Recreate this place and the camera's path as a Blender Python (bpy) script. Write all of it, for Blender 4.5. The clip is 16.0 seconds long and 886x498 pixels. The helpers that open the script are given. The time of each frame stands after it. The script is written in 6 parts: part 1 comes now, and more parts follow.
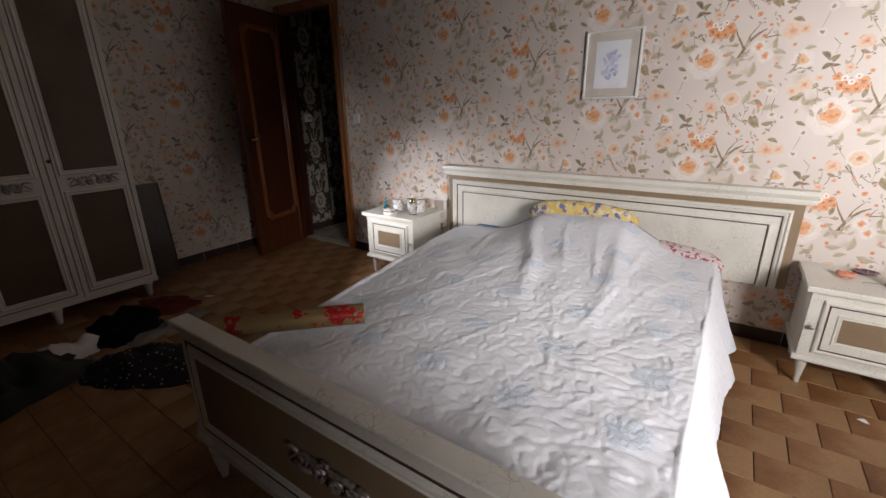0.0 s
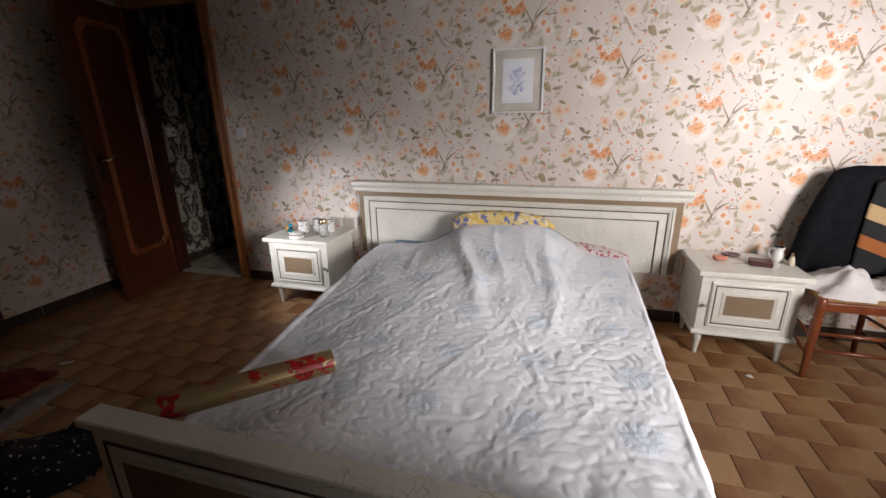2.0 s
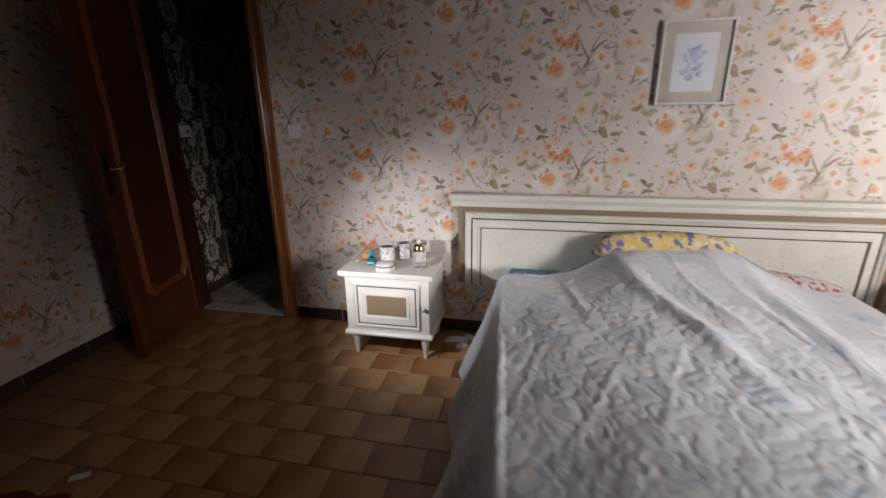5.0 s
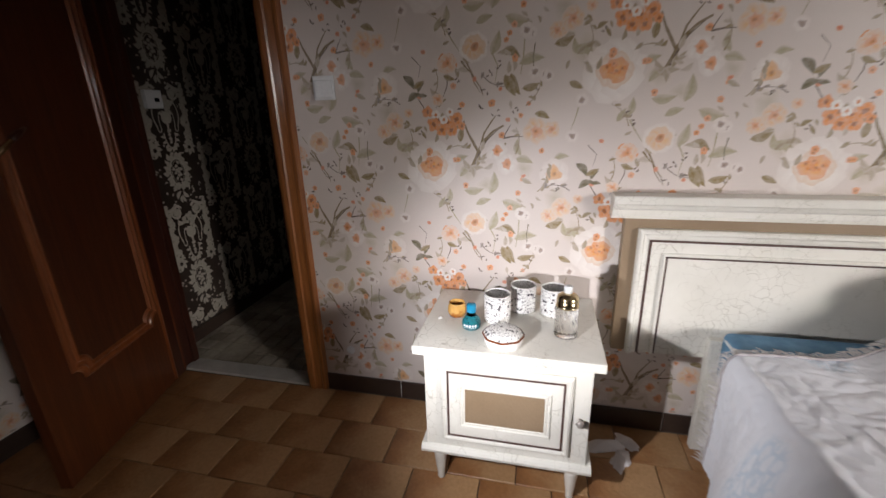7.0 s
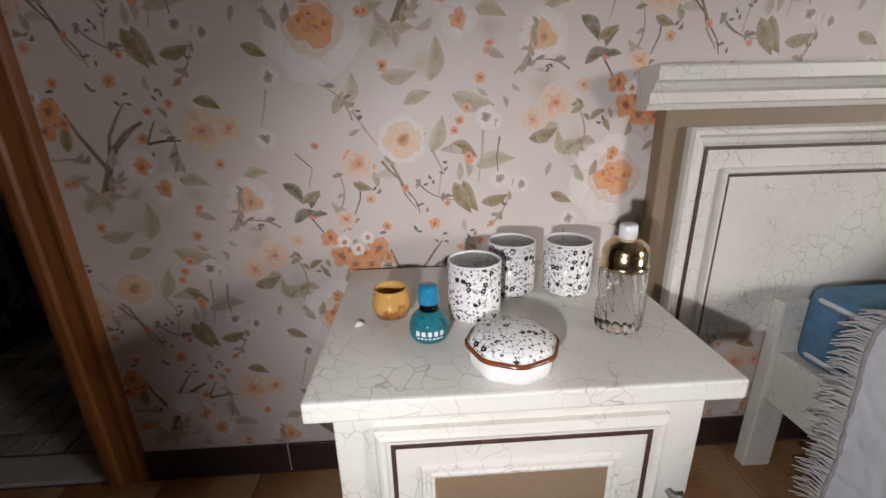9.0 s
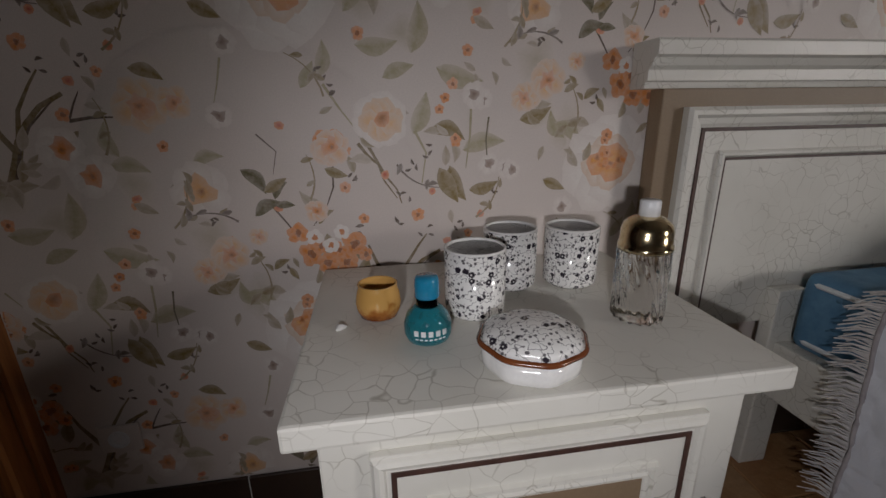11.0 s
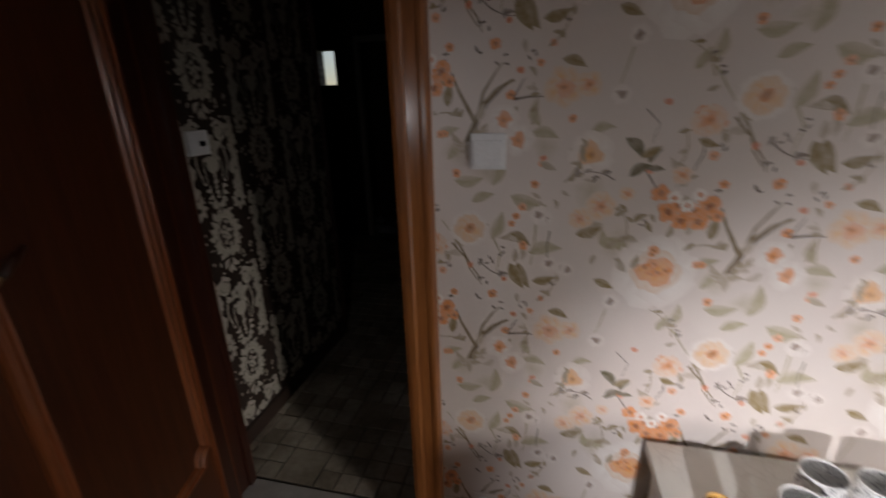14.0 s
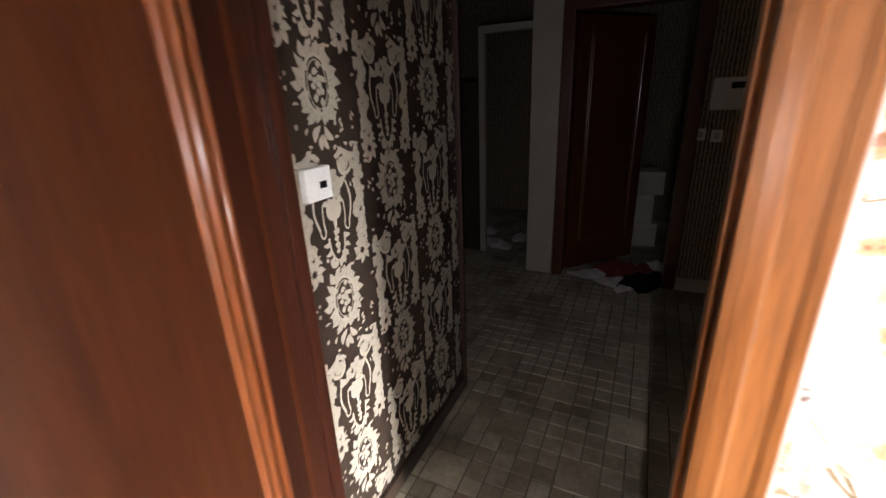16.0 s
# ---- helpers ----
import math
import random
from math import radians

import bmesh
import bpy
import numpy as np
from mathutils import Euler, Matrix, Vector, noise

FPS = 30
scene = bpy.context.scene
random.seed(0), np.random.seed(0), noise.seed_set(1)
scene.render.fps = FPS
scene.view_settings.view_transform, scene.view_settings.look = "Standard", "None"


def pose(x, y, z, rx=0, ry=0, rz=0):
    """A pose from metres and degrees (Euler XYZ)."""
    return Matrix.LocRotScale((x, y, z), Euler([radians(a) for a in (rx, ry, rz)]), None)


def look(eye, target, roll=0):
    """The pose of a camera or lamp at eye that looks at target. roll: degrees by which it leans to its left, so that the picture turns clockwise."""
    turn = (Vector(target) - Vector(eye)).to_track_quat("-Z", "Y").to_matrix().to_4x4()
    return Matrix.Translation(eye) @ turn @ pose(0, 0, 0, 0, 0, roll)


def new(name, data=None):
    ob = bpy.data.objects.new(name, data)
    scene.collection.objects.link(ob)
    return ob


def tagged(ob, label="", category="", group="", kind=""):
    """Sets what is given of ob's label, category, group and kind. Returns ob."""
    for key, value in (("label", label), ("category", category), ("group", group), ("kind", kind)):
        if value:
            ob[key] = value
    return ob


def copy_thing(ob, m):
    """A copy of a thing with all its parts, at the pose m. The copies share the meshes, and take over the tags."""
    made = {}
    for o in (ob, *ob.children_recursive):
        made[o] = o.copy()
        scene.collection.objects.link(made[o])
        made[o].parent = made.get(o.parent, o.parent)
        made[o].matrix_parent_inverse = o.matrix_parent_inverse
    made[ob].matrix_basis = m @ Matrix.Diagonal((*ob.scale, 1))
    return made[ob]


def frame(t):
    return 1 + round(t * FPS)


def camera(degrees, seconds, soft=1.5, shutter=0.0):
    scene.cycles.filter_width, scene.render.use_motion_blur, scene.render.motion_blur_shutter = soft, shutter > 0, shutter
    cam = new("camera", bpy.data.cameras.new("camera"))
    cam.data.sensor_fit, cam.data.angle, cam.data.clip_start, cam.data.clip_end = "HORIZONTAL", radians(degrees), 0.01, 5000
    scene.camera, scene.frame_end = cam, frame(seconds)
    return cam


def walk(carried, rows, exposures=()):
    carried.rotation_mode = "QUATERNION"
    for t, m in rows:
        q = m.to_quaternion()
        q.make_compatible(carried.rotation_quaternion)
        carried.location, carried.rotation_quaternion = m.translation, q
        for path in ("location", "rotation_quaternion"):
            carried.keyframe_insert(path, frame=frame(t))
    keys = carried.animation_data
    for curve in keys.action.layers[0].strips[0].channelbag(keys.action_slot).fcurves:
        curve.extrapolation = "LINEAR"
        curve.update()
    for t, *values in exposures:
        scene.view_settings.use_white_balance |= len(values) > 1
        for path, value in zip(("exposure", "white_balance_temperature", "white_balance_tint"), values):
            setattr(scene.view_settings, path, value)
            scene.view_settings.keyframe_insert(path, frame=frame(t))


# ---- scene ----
cam = camera(92.7, 16.0, shutter=0.5)
PATH = [
    (0, (1.403, -2.945, 1.364), (0.333, -1.378, 0.734), -0.8),
    (0.5, (1.349, -2.935, 1.361), (0.349, -1.323, 0.73), -0.9),
    (1, (1.22, -2.937, 1.348), (0.365, -1.239, 0.728), -0.7),
    (1.5, (1.103, -2.976, 1.373), (0.427, -1.197, 0.76), -0.7),
    (2, (1.028, -2.995, 1.407), (0.493, -1.165, 0.8), -0.9),
    (2.5, (0.961, -2.955, 1.412), (0.481, -1.111, 0.806), -1.0),
    (3, (0.796, -2.859, 1.447), (0.372, -1.001, 0.841), -0.9),
    (3.5, (0.649, -2.793, 1.476), (0.254, -0.926, 0.875), -0.8),
    (4, (0.35, -2.73, 1.468), (-0.018, -0.866, 0.844), -0.7),
    (4.5, (0.069, -2.677, 1.398), (-0.286, -0.8, 0.804), -0.5),
    (5, (-0.099, -2.511, 1.362), (-0.482, -0.641, 0.767), -0.7),
    (5.2, (-0.222, -2.409, 1.362), (-0.576, -0.532, 0.771), -0.5),
    (7.5, (-0.848, -1.278, 1.115), (-1.299, 0.564, 0.481), -1.7),
    (8, (-0.922, -1.098, 1.015), (-1.325, 0.77, 0.424), -1.6),
    (8.5, (-0.958, -0.941, 0.932), (-1.054, 0.946, 0.276), -2.0),
    (11, (-1.028, -0.78, 0.812), (-0.735, 1.104, 0.211), -1.0),
    (11.5, (-1.043, -0.801, 0.825), (-0.735, 1.076, 0.207), -1.0),
    (12, (-1.07, -0.842, 0.839), (-0.753, 1.029, 0.207), -1.1),
    (12.5, (-1.085, -0.903, 0.879), (-0.769, 0.974, 0.267), -1.5),
    (13, (-1.19, -1.01, 1.084), (-0.866, 0.854, 0.436), -1.4),
    (13.5, (-1.341, -1.05, 1.292), (-1.307, 0.841, 0.643), -1.6),
    (14, (-1.431, -0.996, 1.395), (-1.868, 0.843, 0.743), -1.6),
    (14.5, (-1.495, -0.892, 1.485), (-2.206, 0.856, 0.823), -1.5),
    (15, (-1.61, -0.829, 1.506), (-2.442, 0.861, 0.833), -1.4),
    (15.5, (-1.758, -0.725, 1.517), (-2.61, 0.954, 0.842), -1.1),
    (16, (-1.868, -0.52, 1.478), (-2.695, 1.172, 0.804), -2.4),
]
EXPOSURES = [(0, -0.65), (1.5, -0.65), (3.5, -0.5), (5.2, -0.65), (7.5, -0.05), (8.5, -0.45), (11, -1.95), (12.5, -1.9), (13, -1.1), (13.5, -0.75), (14, -0.2), (14.5, 0.95), (15, 1.75), (15.5, 2.4), (16, 3.7)]
walk(cam, [(t, look(e, g, r)) for t, e, g, r in PATH], EXPOSURES)

# ---- light ----
world = bpy.data.worlds.new("sky")
scene.world = world
world.use_nodes = True
wn = world.node_tree.nodes
sky = wn.new("ShaderNodeTexSky")
sky.sky_type = "NISHITA"
sky.sun_disc = False
sky.sun_elevation, sky.sun_rotation = radians(40), radians(0)
wn["Background"].inputs["Strength"].default_value = 0.06
world.node_tree.links.new(sky.outputs["Color"], wn["Background"].inputs["Color"])

sun = new("sun", bpy.data.lights.new("sun", "SUN"))
sun.data.energy, sun.data.angle, sun.data.color = 1.0, radians(12), (1.0, 0.95, 0.88)
sun.matrix_world = look((0, 0, 8), (4, -0.5, 4))

# the sky's light in the two casements of the bedroom window
def window_light(eye, target, watts, spread):
    lamp = new("window_light", bpy.data.lights.new("window_light", "AREA"))
    lamp.data.shape, lamp.data.size, lamp.data.size_y = "RECTANGLE", 0.55, 1.1
    lamp.data.energy, lamp.data.color, lamp.data.spread = watts, (1.0, 0.94, 0.915), radians(spread)
    lamp.matrix_world = look(eye, target)


window_light((3.26, -3.25, 1.40), (1.06, -1.49, 0.43), 14, 39)
window_light((3.26, -2.65, 1.65), (2.02, -0.10, 1.30), 34, 76)


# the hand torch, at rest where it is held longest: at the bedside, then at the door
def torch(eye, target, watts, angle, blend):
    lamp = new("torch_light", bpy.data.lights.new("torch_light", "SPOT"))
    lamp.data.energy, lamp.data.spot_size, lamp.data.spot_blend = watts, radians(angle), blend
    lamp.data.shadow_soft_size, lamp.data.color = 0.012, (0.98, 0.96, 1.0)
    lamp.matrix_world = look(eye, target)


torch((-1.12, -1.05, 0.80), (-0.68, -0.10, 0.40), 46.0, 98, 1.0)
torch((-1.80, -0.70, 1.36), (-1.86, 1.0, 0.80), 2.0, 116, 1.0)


# ---- materials ----
def material(name, rough=0.6, metal=0.0):
    m = bpy.data.materials.new(name)
    m.use_nodes = True
    n, l = m.node_tree.nodes, m.node_tree.links
    b = n["Principled BSDF"]
    b.inputs["Roughness"].default_value, b.inputs["Metallic"].default_value = rough, metal
    return m, n, l, b


def coords(n, l, size=(1, 1, 1), kind="Object"):
    c, s = n.new("ShaderNodeTexCoord"), n.new("ShaderNodeMapping")
    s.inputs["Scale"].default_value = size
    l.new(c.outputs[kind], s.inputs["Vector"])
    return s.outputs["Vector"]


def noise_tex(n, l, vec, scale, detail=4.0, rough=0.55):
    t = n.new("ShaderNodeTexNoise")
    t.inputs["Scale"].default_value, t.inputs["Detail"].default_value, t.inputs["Roughness"].default_value = scale, detail, rough
    l.new(vec, t.inputs["Vector"])
    return t.outputs["Fac"]


def ramp(n, l, fac, stops):
    r = n.new("ShaderNodeValToRGB")
    e = r.color_ramp.elements
    while len(e) < len(stops):
        e.new(0.5)
    for el, (p, c) in zip(e, stops):
        el.position, el.color = p, (*c, 1) if len(c) == 3 else c
    l.new(fac, r.inputs["Fac"])
    return r.outputs["Color"]


def mix(n, l, a, b, fac, mode="MIX"):
    x = n.new("ShaderNodeMix")
    x.data_type, x.blend_type = "RGBA", mode
    for key, v in ((0, fac), (6, a), (7, b)):
        if hasattr(v, "is_linked"):
            l.new(v, x.inputs[key])
        else:
            x.inputs[key].default_value = v if key == 0 else (*v, 1)
    return x.outputs[2]


def bump(n, l, b, height, strength=0.3, distance=0.002, normal=None):
    k = n.new("ShaderNodeBump")
    k.inputs["Strength"].default_value, k.inputs["Distance"].default_value = strength, distance
    l.new(height, k.inputs["Height"])
    if normal is not None:
        l.new(normal, k.inputs["Normal"])
    l.new(k.outputs["Normal"], b.inputs["Normal"])
    return k.outputs["Normal"]


def mottled(name, dark, light, scale=12.0, rough=0.6, metal=0.0, bumps=0.15, fine=140.0, size=(1, 1, 1)):
    """A surface with a broad stain and a fine grain."""
    m, n, l, b = material(name, rough, metal)
    v = coords(n, l, size)
    broad, grain = noise_tex(n, l, v, scale), noise_tex(n, l, v, fine, 2)
    c = ramp(n, l, broad, [(0.3, dark), (0.7, light)])
    c = mix(n, l, c, ramp(n, l, grain, [(0.3, (0.75, 0.75, 0.75)), (0.7, (1, 1, 1))]), 0.35, "MULTIPLY")
    l.new(c, b.inputs["Base Color"])
    bump(n, l, b, grain, bumps, 0.001)
    return m


def crackled_paint(name, dark, light):
    """Cream lacquer with fine cracks."""
    m, n, l, b = material(name, 0.38)
    v = coords(n, l)
    warp = n.new("ShaderNodeTexNoise")
    warp.inputs["Scale"].default_value = 14
    l.new(v, warp.inputs["Vector"])
    vv = n.new("ShaderNodeVectorMath")
    vv.operation = "MULTIPLY_ADD"
    l.new(warp.outputs["Color"], vv.inputs[0])
    vv.inputs[1].default_value = (0.05, 0.05, 0.05)
    l.new(v, vv.inputs[2])
    cells = n.new("ShaderNodeTexVoronoi")
    cells.feature = "DISTANCE_TO_EDGE"
    cells.inputs["Scale"].default_value = 34
    l.new(vv.outputs[0], cells.inputs["Vector"])
    where = noise_tex(n, l, v, 9, 3)
    line = ramp(n, l, cells.outputs["Distance"], [(0.0, (1, 1, 1)), (0.03, (0, 0, 0))])
    some = mix(n, l, (0, 0, 0), line, ramp(n, l, where, [(0.42, (0, 0, 0)), (0.62, (0.7, 0.7, 0.7))]))
    c = ramp(n, l, noise_tex(n, l, v, 5), [(0.3, dark), (0.7, light)])
    c = mix(n, l, c, (dark[0] * 0.45, dark[1] * 0.42, dark[2] * 0.36), some)
    l.new(c, b.inputs["Base Color"])
    bump(n, l, b, some, -0.25, 0.0006)
    return m


def wood(name, dark, light, rough=0.3, axis=2, coat=0.4):
    m, n, l, b = material(name, rough)
    size = [22, 22, 22]
    size[axis] = 1.3
    v = coords(n, l, size)
    g = noise_tex(n, l, v, 1.6, 6, 0.65)
    fine = noise_tex(n, l, v, 9, 3)
    c = ramp(n, l, g, [(0.28, dark), (0.72, light)])
    c = mix(n, l, c, ramp(n, l, fine, [(0.35, (0.6, 0.6, 0.6)), (0.6, (1, 1, 1))]), 0.5, "MULTIPLY")
    l.new(c, b.inputs["Base Color"])
    b.inputs["Coat Weight"].default_value, b.inputs["Coat Roughness"].default_value = coat, 0.18
    bump(n, l, b, fine, 0.12, 0.0008)
    return m


def glass(name, colour=(1, 1, 1), rough=0.02):
    m, n, l, b = material(name, rough)
    b.inputs["Base Color"].default_value = (*colour, 1)
    b.inputs["Transmission Weight"].default_value, b.inputs["IOR"].default_value = 1.0, 1.45
    return m


def printed(name, rough=0.6, ground=None):
    """Ink whose colours are carried by the print's own shapes."""
    m, n, l, b = material(name, rough)
    a = n.new("ShaderNodeVertexColor")
    a.layer_name = "ink"
    v = coords(n, l)
    grain = noise_tex(n, l, v, 260, 2)
    c = a.outputs["Color"]
    if ground:
        wash = ramp(n, l, noise_tex(n, l, v, 55, 4, 0.7), [(0.38, (0, 0, 0)), (0.66, (0.30, 0.30, 0.30))])
        c = mix(n, l, c, ground, wash)
    c = mix(n, l, c, ramp(n, l, grain, [(0.3, (0.9, 0.9, 0.9)), (0.7, (1, 1, 1))]), 0.5, "MULTIPLY")
    l.new(c, b.inputs["Base Color"])
    bump(n, l, b, grain, 0.1, 0.0004)
    return m


def floral_china(name, ground, ink, scale=60.0, kind="Object"):
    """White glaze with small dark blossoms, leaves and tendrils."""
    m, n, l, b = material(name, 0.12)
    v = coords(n, l, kind=kind)
    cells = n.new("ShaderNodeTexVoronoi")
    cells.inputs["Scale"].default_value = scale
    cells.inputs["Randomness"].default_value = 0.75
    l.new(v, cells.inputs["Vector"])
    wob = noise_tex(n, l, v, scale * 4.5, 2)
    d = n.new("ShaderNodeMath")
    d.operation = "MULTIPLY_ADD"
    l.new(wob, d.inputs[0])
    d.inputs[1].default_value = 0.42
    l.new(cells.outputs["Distance"], d.inputs[2])
    blossom = ramp(n, l, d.outputs[0], [(0.45, (1, 1, 1)), (0.50, (0, 0, 0))])
    small = n.new("ShaderNodeTexVoronoi")
    small.inputs["Scale"].default_value = scale * 2.3
    l.new(v, small.inputs["Vector"])
    leaf = ramp(n, l, small.outputs["Distance"], [(0.24, (0.85, 0.85, 0.85)), (0.30, (0, 0, 0))])
    heart = ramp(n, l, cells.outputs["Distance"], [(0.06, (0.25, 0.25, 0.25)), (0.10, (1, 1, 1))])
    curl = noise_tex(n, l, v, scale * 1.6, 1)
    tendril = ramp(n, l, curl, [(0.478, (0, 0, 0)), (0.49, (0.75, 0.75, 0.75)), (0.51, (0.75, 0.75, 0.75)), (0.522, (0, 0, 0))])
    f = mix(n, l, mix(n, l, mix(n, l, leaf, tendril, 1.0, "LIGHTEN"), blossom, 1.0, "LIGHTEN"), heart, 1.0, "MULTIPLY")
    l.new(mix(n, l, ground, ink, f), b.inputs["Base Color"])
    return m


PAPER = (0.68, 0.61, 0.57)
M_PAPER = mottled("wallpaper_ground", (0.645, 0.575, 0.535), (0.71, 0.64, 0.60), 2.2, 0.5, 0, 0.06, 420)
M_INK = printed("wallpaper_print", 0.5, PAPER)
M_PLASTER = mottled("white_plaster", (0.68, 0.67, 0.64), (0.78, 0.77, 0.74), 3, 0.8)
M_CREAM = crackled_paint("cream_crackle_lacquer", (0.66, 0.645, 0.585), (0.76, 0.745, 0.69))
M_TAN = mottled("tan_lacquer", (0.24, 0.17, 0.105), (0.29, 0.21, 0.135), 6, 0.5, 0, 0.12, 200)
M_LINE = mottled("brown_line", (0.05, 0.025, 0.02), (0.09, 0.045, 0.035), 40, 0.5)
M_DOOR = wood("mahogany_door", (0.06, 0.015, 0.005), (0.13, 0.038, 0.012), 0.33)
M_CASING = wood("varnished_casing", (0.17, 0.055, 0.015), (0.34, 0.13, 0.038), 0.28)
M_CHAIRWOOD = wood("chair_wood", (0.13, 0.03, 0.012), (0.26, 0.07, 0.025), 0.3)
M_SKIRT = mottled("brown_skirting_tile", (0.035, 0.022, 0.018), (0.06, 0.04, 0.03), 9, 0.35)
M_GROUT = mottled("grout", (0.10, 0.085, 0.07), (0.16, 0.14, 0.115), 20, 0.9)
M_HALLDARK = mottled("dark_wallpaper_ground", (0.030, 0.020, 0.015), (0.045, 0.03, 0.022), 5, 0.5)
M_WHITEPLASTIC = mottled("white_plastic", (0.72, 0.73, 0.74), (0.78, 0.79, 0.80), 10, 0.35, 0, 0.02)
M_BLACK = mottled("black_cloth", (0.004, 0.004, 0.006), (0.010, 0.010, 0.013), 30, 0.9, 0, 0.4, 500)
M_BLACK.node_tree.nodes["Principled BSDF"].inputs["Specular IOR Level"].default_value = 0.12
M_WHITECLOTH = mottled("white_cloth", (0.70, 0.66, 0.66), (0.80, 0.77, 0.77), 14, 0.9, 0, 0.3, 300)
M_BRASS = mottled("aged_brass", (0.42, 0.33, 0.18), (0.62, 0.50, 0.30), 30, 0.2, 1.0, 0.1)
M_GOLD = mottled("gold_metal", (0.62, 0.50, 0.30), (0.74, 0.62, 0.40), 20, 0.16, 1.0, 0.02)
M_SILVER = mottled("silvered_ornament", (0.22, 0.18, 0.16), (0.62, 0.58, 0.55), 60, 0.4, 0.6, 0.2)
M_GLASS = glass("clear_glass")
M_PORCELAIN = floral_china("porcelain", (0.80, 0.79, 0.77), (0.03, 0.025, 0.035))
M_WHITEGLAZE = mottled("white_glaze", (0.76, 0.75, 0.73), (0.82, 0.81, 0.79), 10, 0.12, 0, 0.02)


# ---- mesh tools ----
def part(name, bm, mat, parent=None, label="", smooth=False):
    """Links a bmesh as one mesh object, under a thing or a part."""
    me = bpy.data.meshes.new(name)
    if smooth:
        for f in bm.faces:
            f.smooth = True
    bm.to_mesh(me)
    bm.free()
    for one in mat if isinstance(mat, (list, tuple)) else (mat,):
        me.materials.append(one)
    ob = new(name, me)
    if parent is not None:
        ob.parent = parent
    if label:
        ob["label"] = label
    return ob


def thing(name, label, category, place=None, group="", kind=""):
    ob = new(name)
    ob.empty_display_size = 0.1
    if place is not None:
        ob.matrix_basis = place
    return tagged(ob, label, category, group, kind)


def box(bm, x0, x1, y0, y1, z0, z1, bevel=0.0, segments=2):
    made = bmesh.ops.create_cube(bm, size=1.0)["verts"]
    bmesh.ops.scale(bm, vec=(abs(x1 - x0), abs(y1 - y0), abs(z1 - z0)), verts=made)
    bmesh.ops.translate(bm, vec=((x0 + x1) / 2, (y0 + y1) / 2, (z0 + z1) / 2), verts=made)
    if bevel:
        edges = list({e for v in made for e in v.link_edges})
        bmesh.ops.bevel(bm, geom=edges, offset=bevel, segments=segments, affect="EDGES", profile=0.6)
    return bm


def boxed(*a, **k):
    return box(bmesh.new(), *a, **k)


def lathe(bm, profile, steps=24, centre=(0, 0, 0), squash=None):
    """Turns (radius, height) pairs about z."""
    rings = []
    for r, z in profile:
        ring = []
        for i in range(steps):
            a = 2 * math.pi * i / steps
            k = squash(a) if squash else 1.0
            ring.append(bm.verts.new((centre[0] + r * k * math.cos(a), centre[1] + r * k * math.sin(a), centre[2] + z)))
        rings.append(ring)
    for lo, hi in zip(rings, rings[1:]):
        for i in range(steps):
            bm.faces.new((lo[i], lo[(i + 1) % steps], hi[(i + 1) % steps], hi[i]))
    if profile[0][0] > 1e-5:
        bm.faces.new(list(reversed(rings[0])))
    if profile[-1][0] > 1e-5:
        bm.faces.new(rings[-1])
    bmesh.ops.remove_doubles(bm, verts=bm.verts[:], dist=1e-6)
    return bm


def tube(bm, points, radii, steps=8):
    """A round bar along points."""
    pts = [Vector(p) for p in points]
    rings = []
    for i, p in enumerate(pts):
        d = (pts[min(i + 1, len(pts) - 1)] - pts[max(i - 1, 0)]).normalized()
        side = d.cross(Vector((0.13, 0.21, 0.97)))
        if side.length < 0.1:
            side = d.cross(Vector((1, 0, 0)))
        side.normalize()
        up = side.cross(d)
        r = radii[i] if isinstance(radii, (list, tuple)) else radii
        rings.append([bm.verts.new(p + r * (math.cos(a) * side + math.sin(a) * up)) for a in (2 * math.pi * k / steps for k in range(steps))])
    for lo, hi in zip(rings, rings[1:]):
        for i in range(steps):
            bm.faces.new((lo[i], lo[(i + 1) % steps], hi[(i + 1) % steps], hi[i]))
    bm.faces.new(list(reversed(rings[0])))
    bm.faces.new(rings[-1])
    bmesh.ops.recalc_face_normals(bm, faces=bm.faces[:])
    return bm


def moulding(bm, x0, x1, z0, z1, y, profile):
    """A mitred rectangular frame on the plane y, facing -y. profile: (inwards, outwards) pairs from the outer edge."""
    loops = []
    for inset, out in profile:
        loops.append([bm.verts.new(c) for c in ((x0 + inset, y - out, z0 + inset), (x1 - inset, y - out, z0 + inset),
                                                (x1 - inset, y - out, z1 - inset), (x0 + inset, y - out, z1 - inset))])
    for a, b in zip(loops, loops[1:]):
        for i in range(4):
            bm.faces.new((a[i], a[(i + 1) % 4], b[(i + 1) % 4], b[i]))
    return bm


OGEE = [(0, 0), (0, 0.006), (0.004, 0.010), (0.010, 0.011), (0.014, 0.007), (0.020, 0.006), (0.024, 0.009), (0.028, 0.009), (0.031, 0.003), (0.031, 0)]
LINE = [(0, 0), (0, 0.003), (0.005, 0.003), (0.005, 0)]


# ---- the rooms ----
LEFT, RIGHT, BACK, CEILING = -2.69, 3.45, -3.95, 2.78
DOOR_L, DOOR_R, DOOR_H, THICK = -2.485, -1.765, 2.25, 0.09
FAR = 2.95


# dark colour for the unseen walls, to cut light bounced into the bedroom
M_DULL = mottled("dull_unseen_wall", (0.20, 0.16, 0.13), (0.27, 0.22, 0.18), 3, 0.7)


def setting(name, bm, mat, label, category):
    return tagged(part(name, bm, mat), label, category, kind="structure")


def wall(name, label, mat, *blocks):
    bm = bmesh.new()
    for b in blocks:
        box(bm, *b)
    return setting(name, bm, mat, label, "wall")


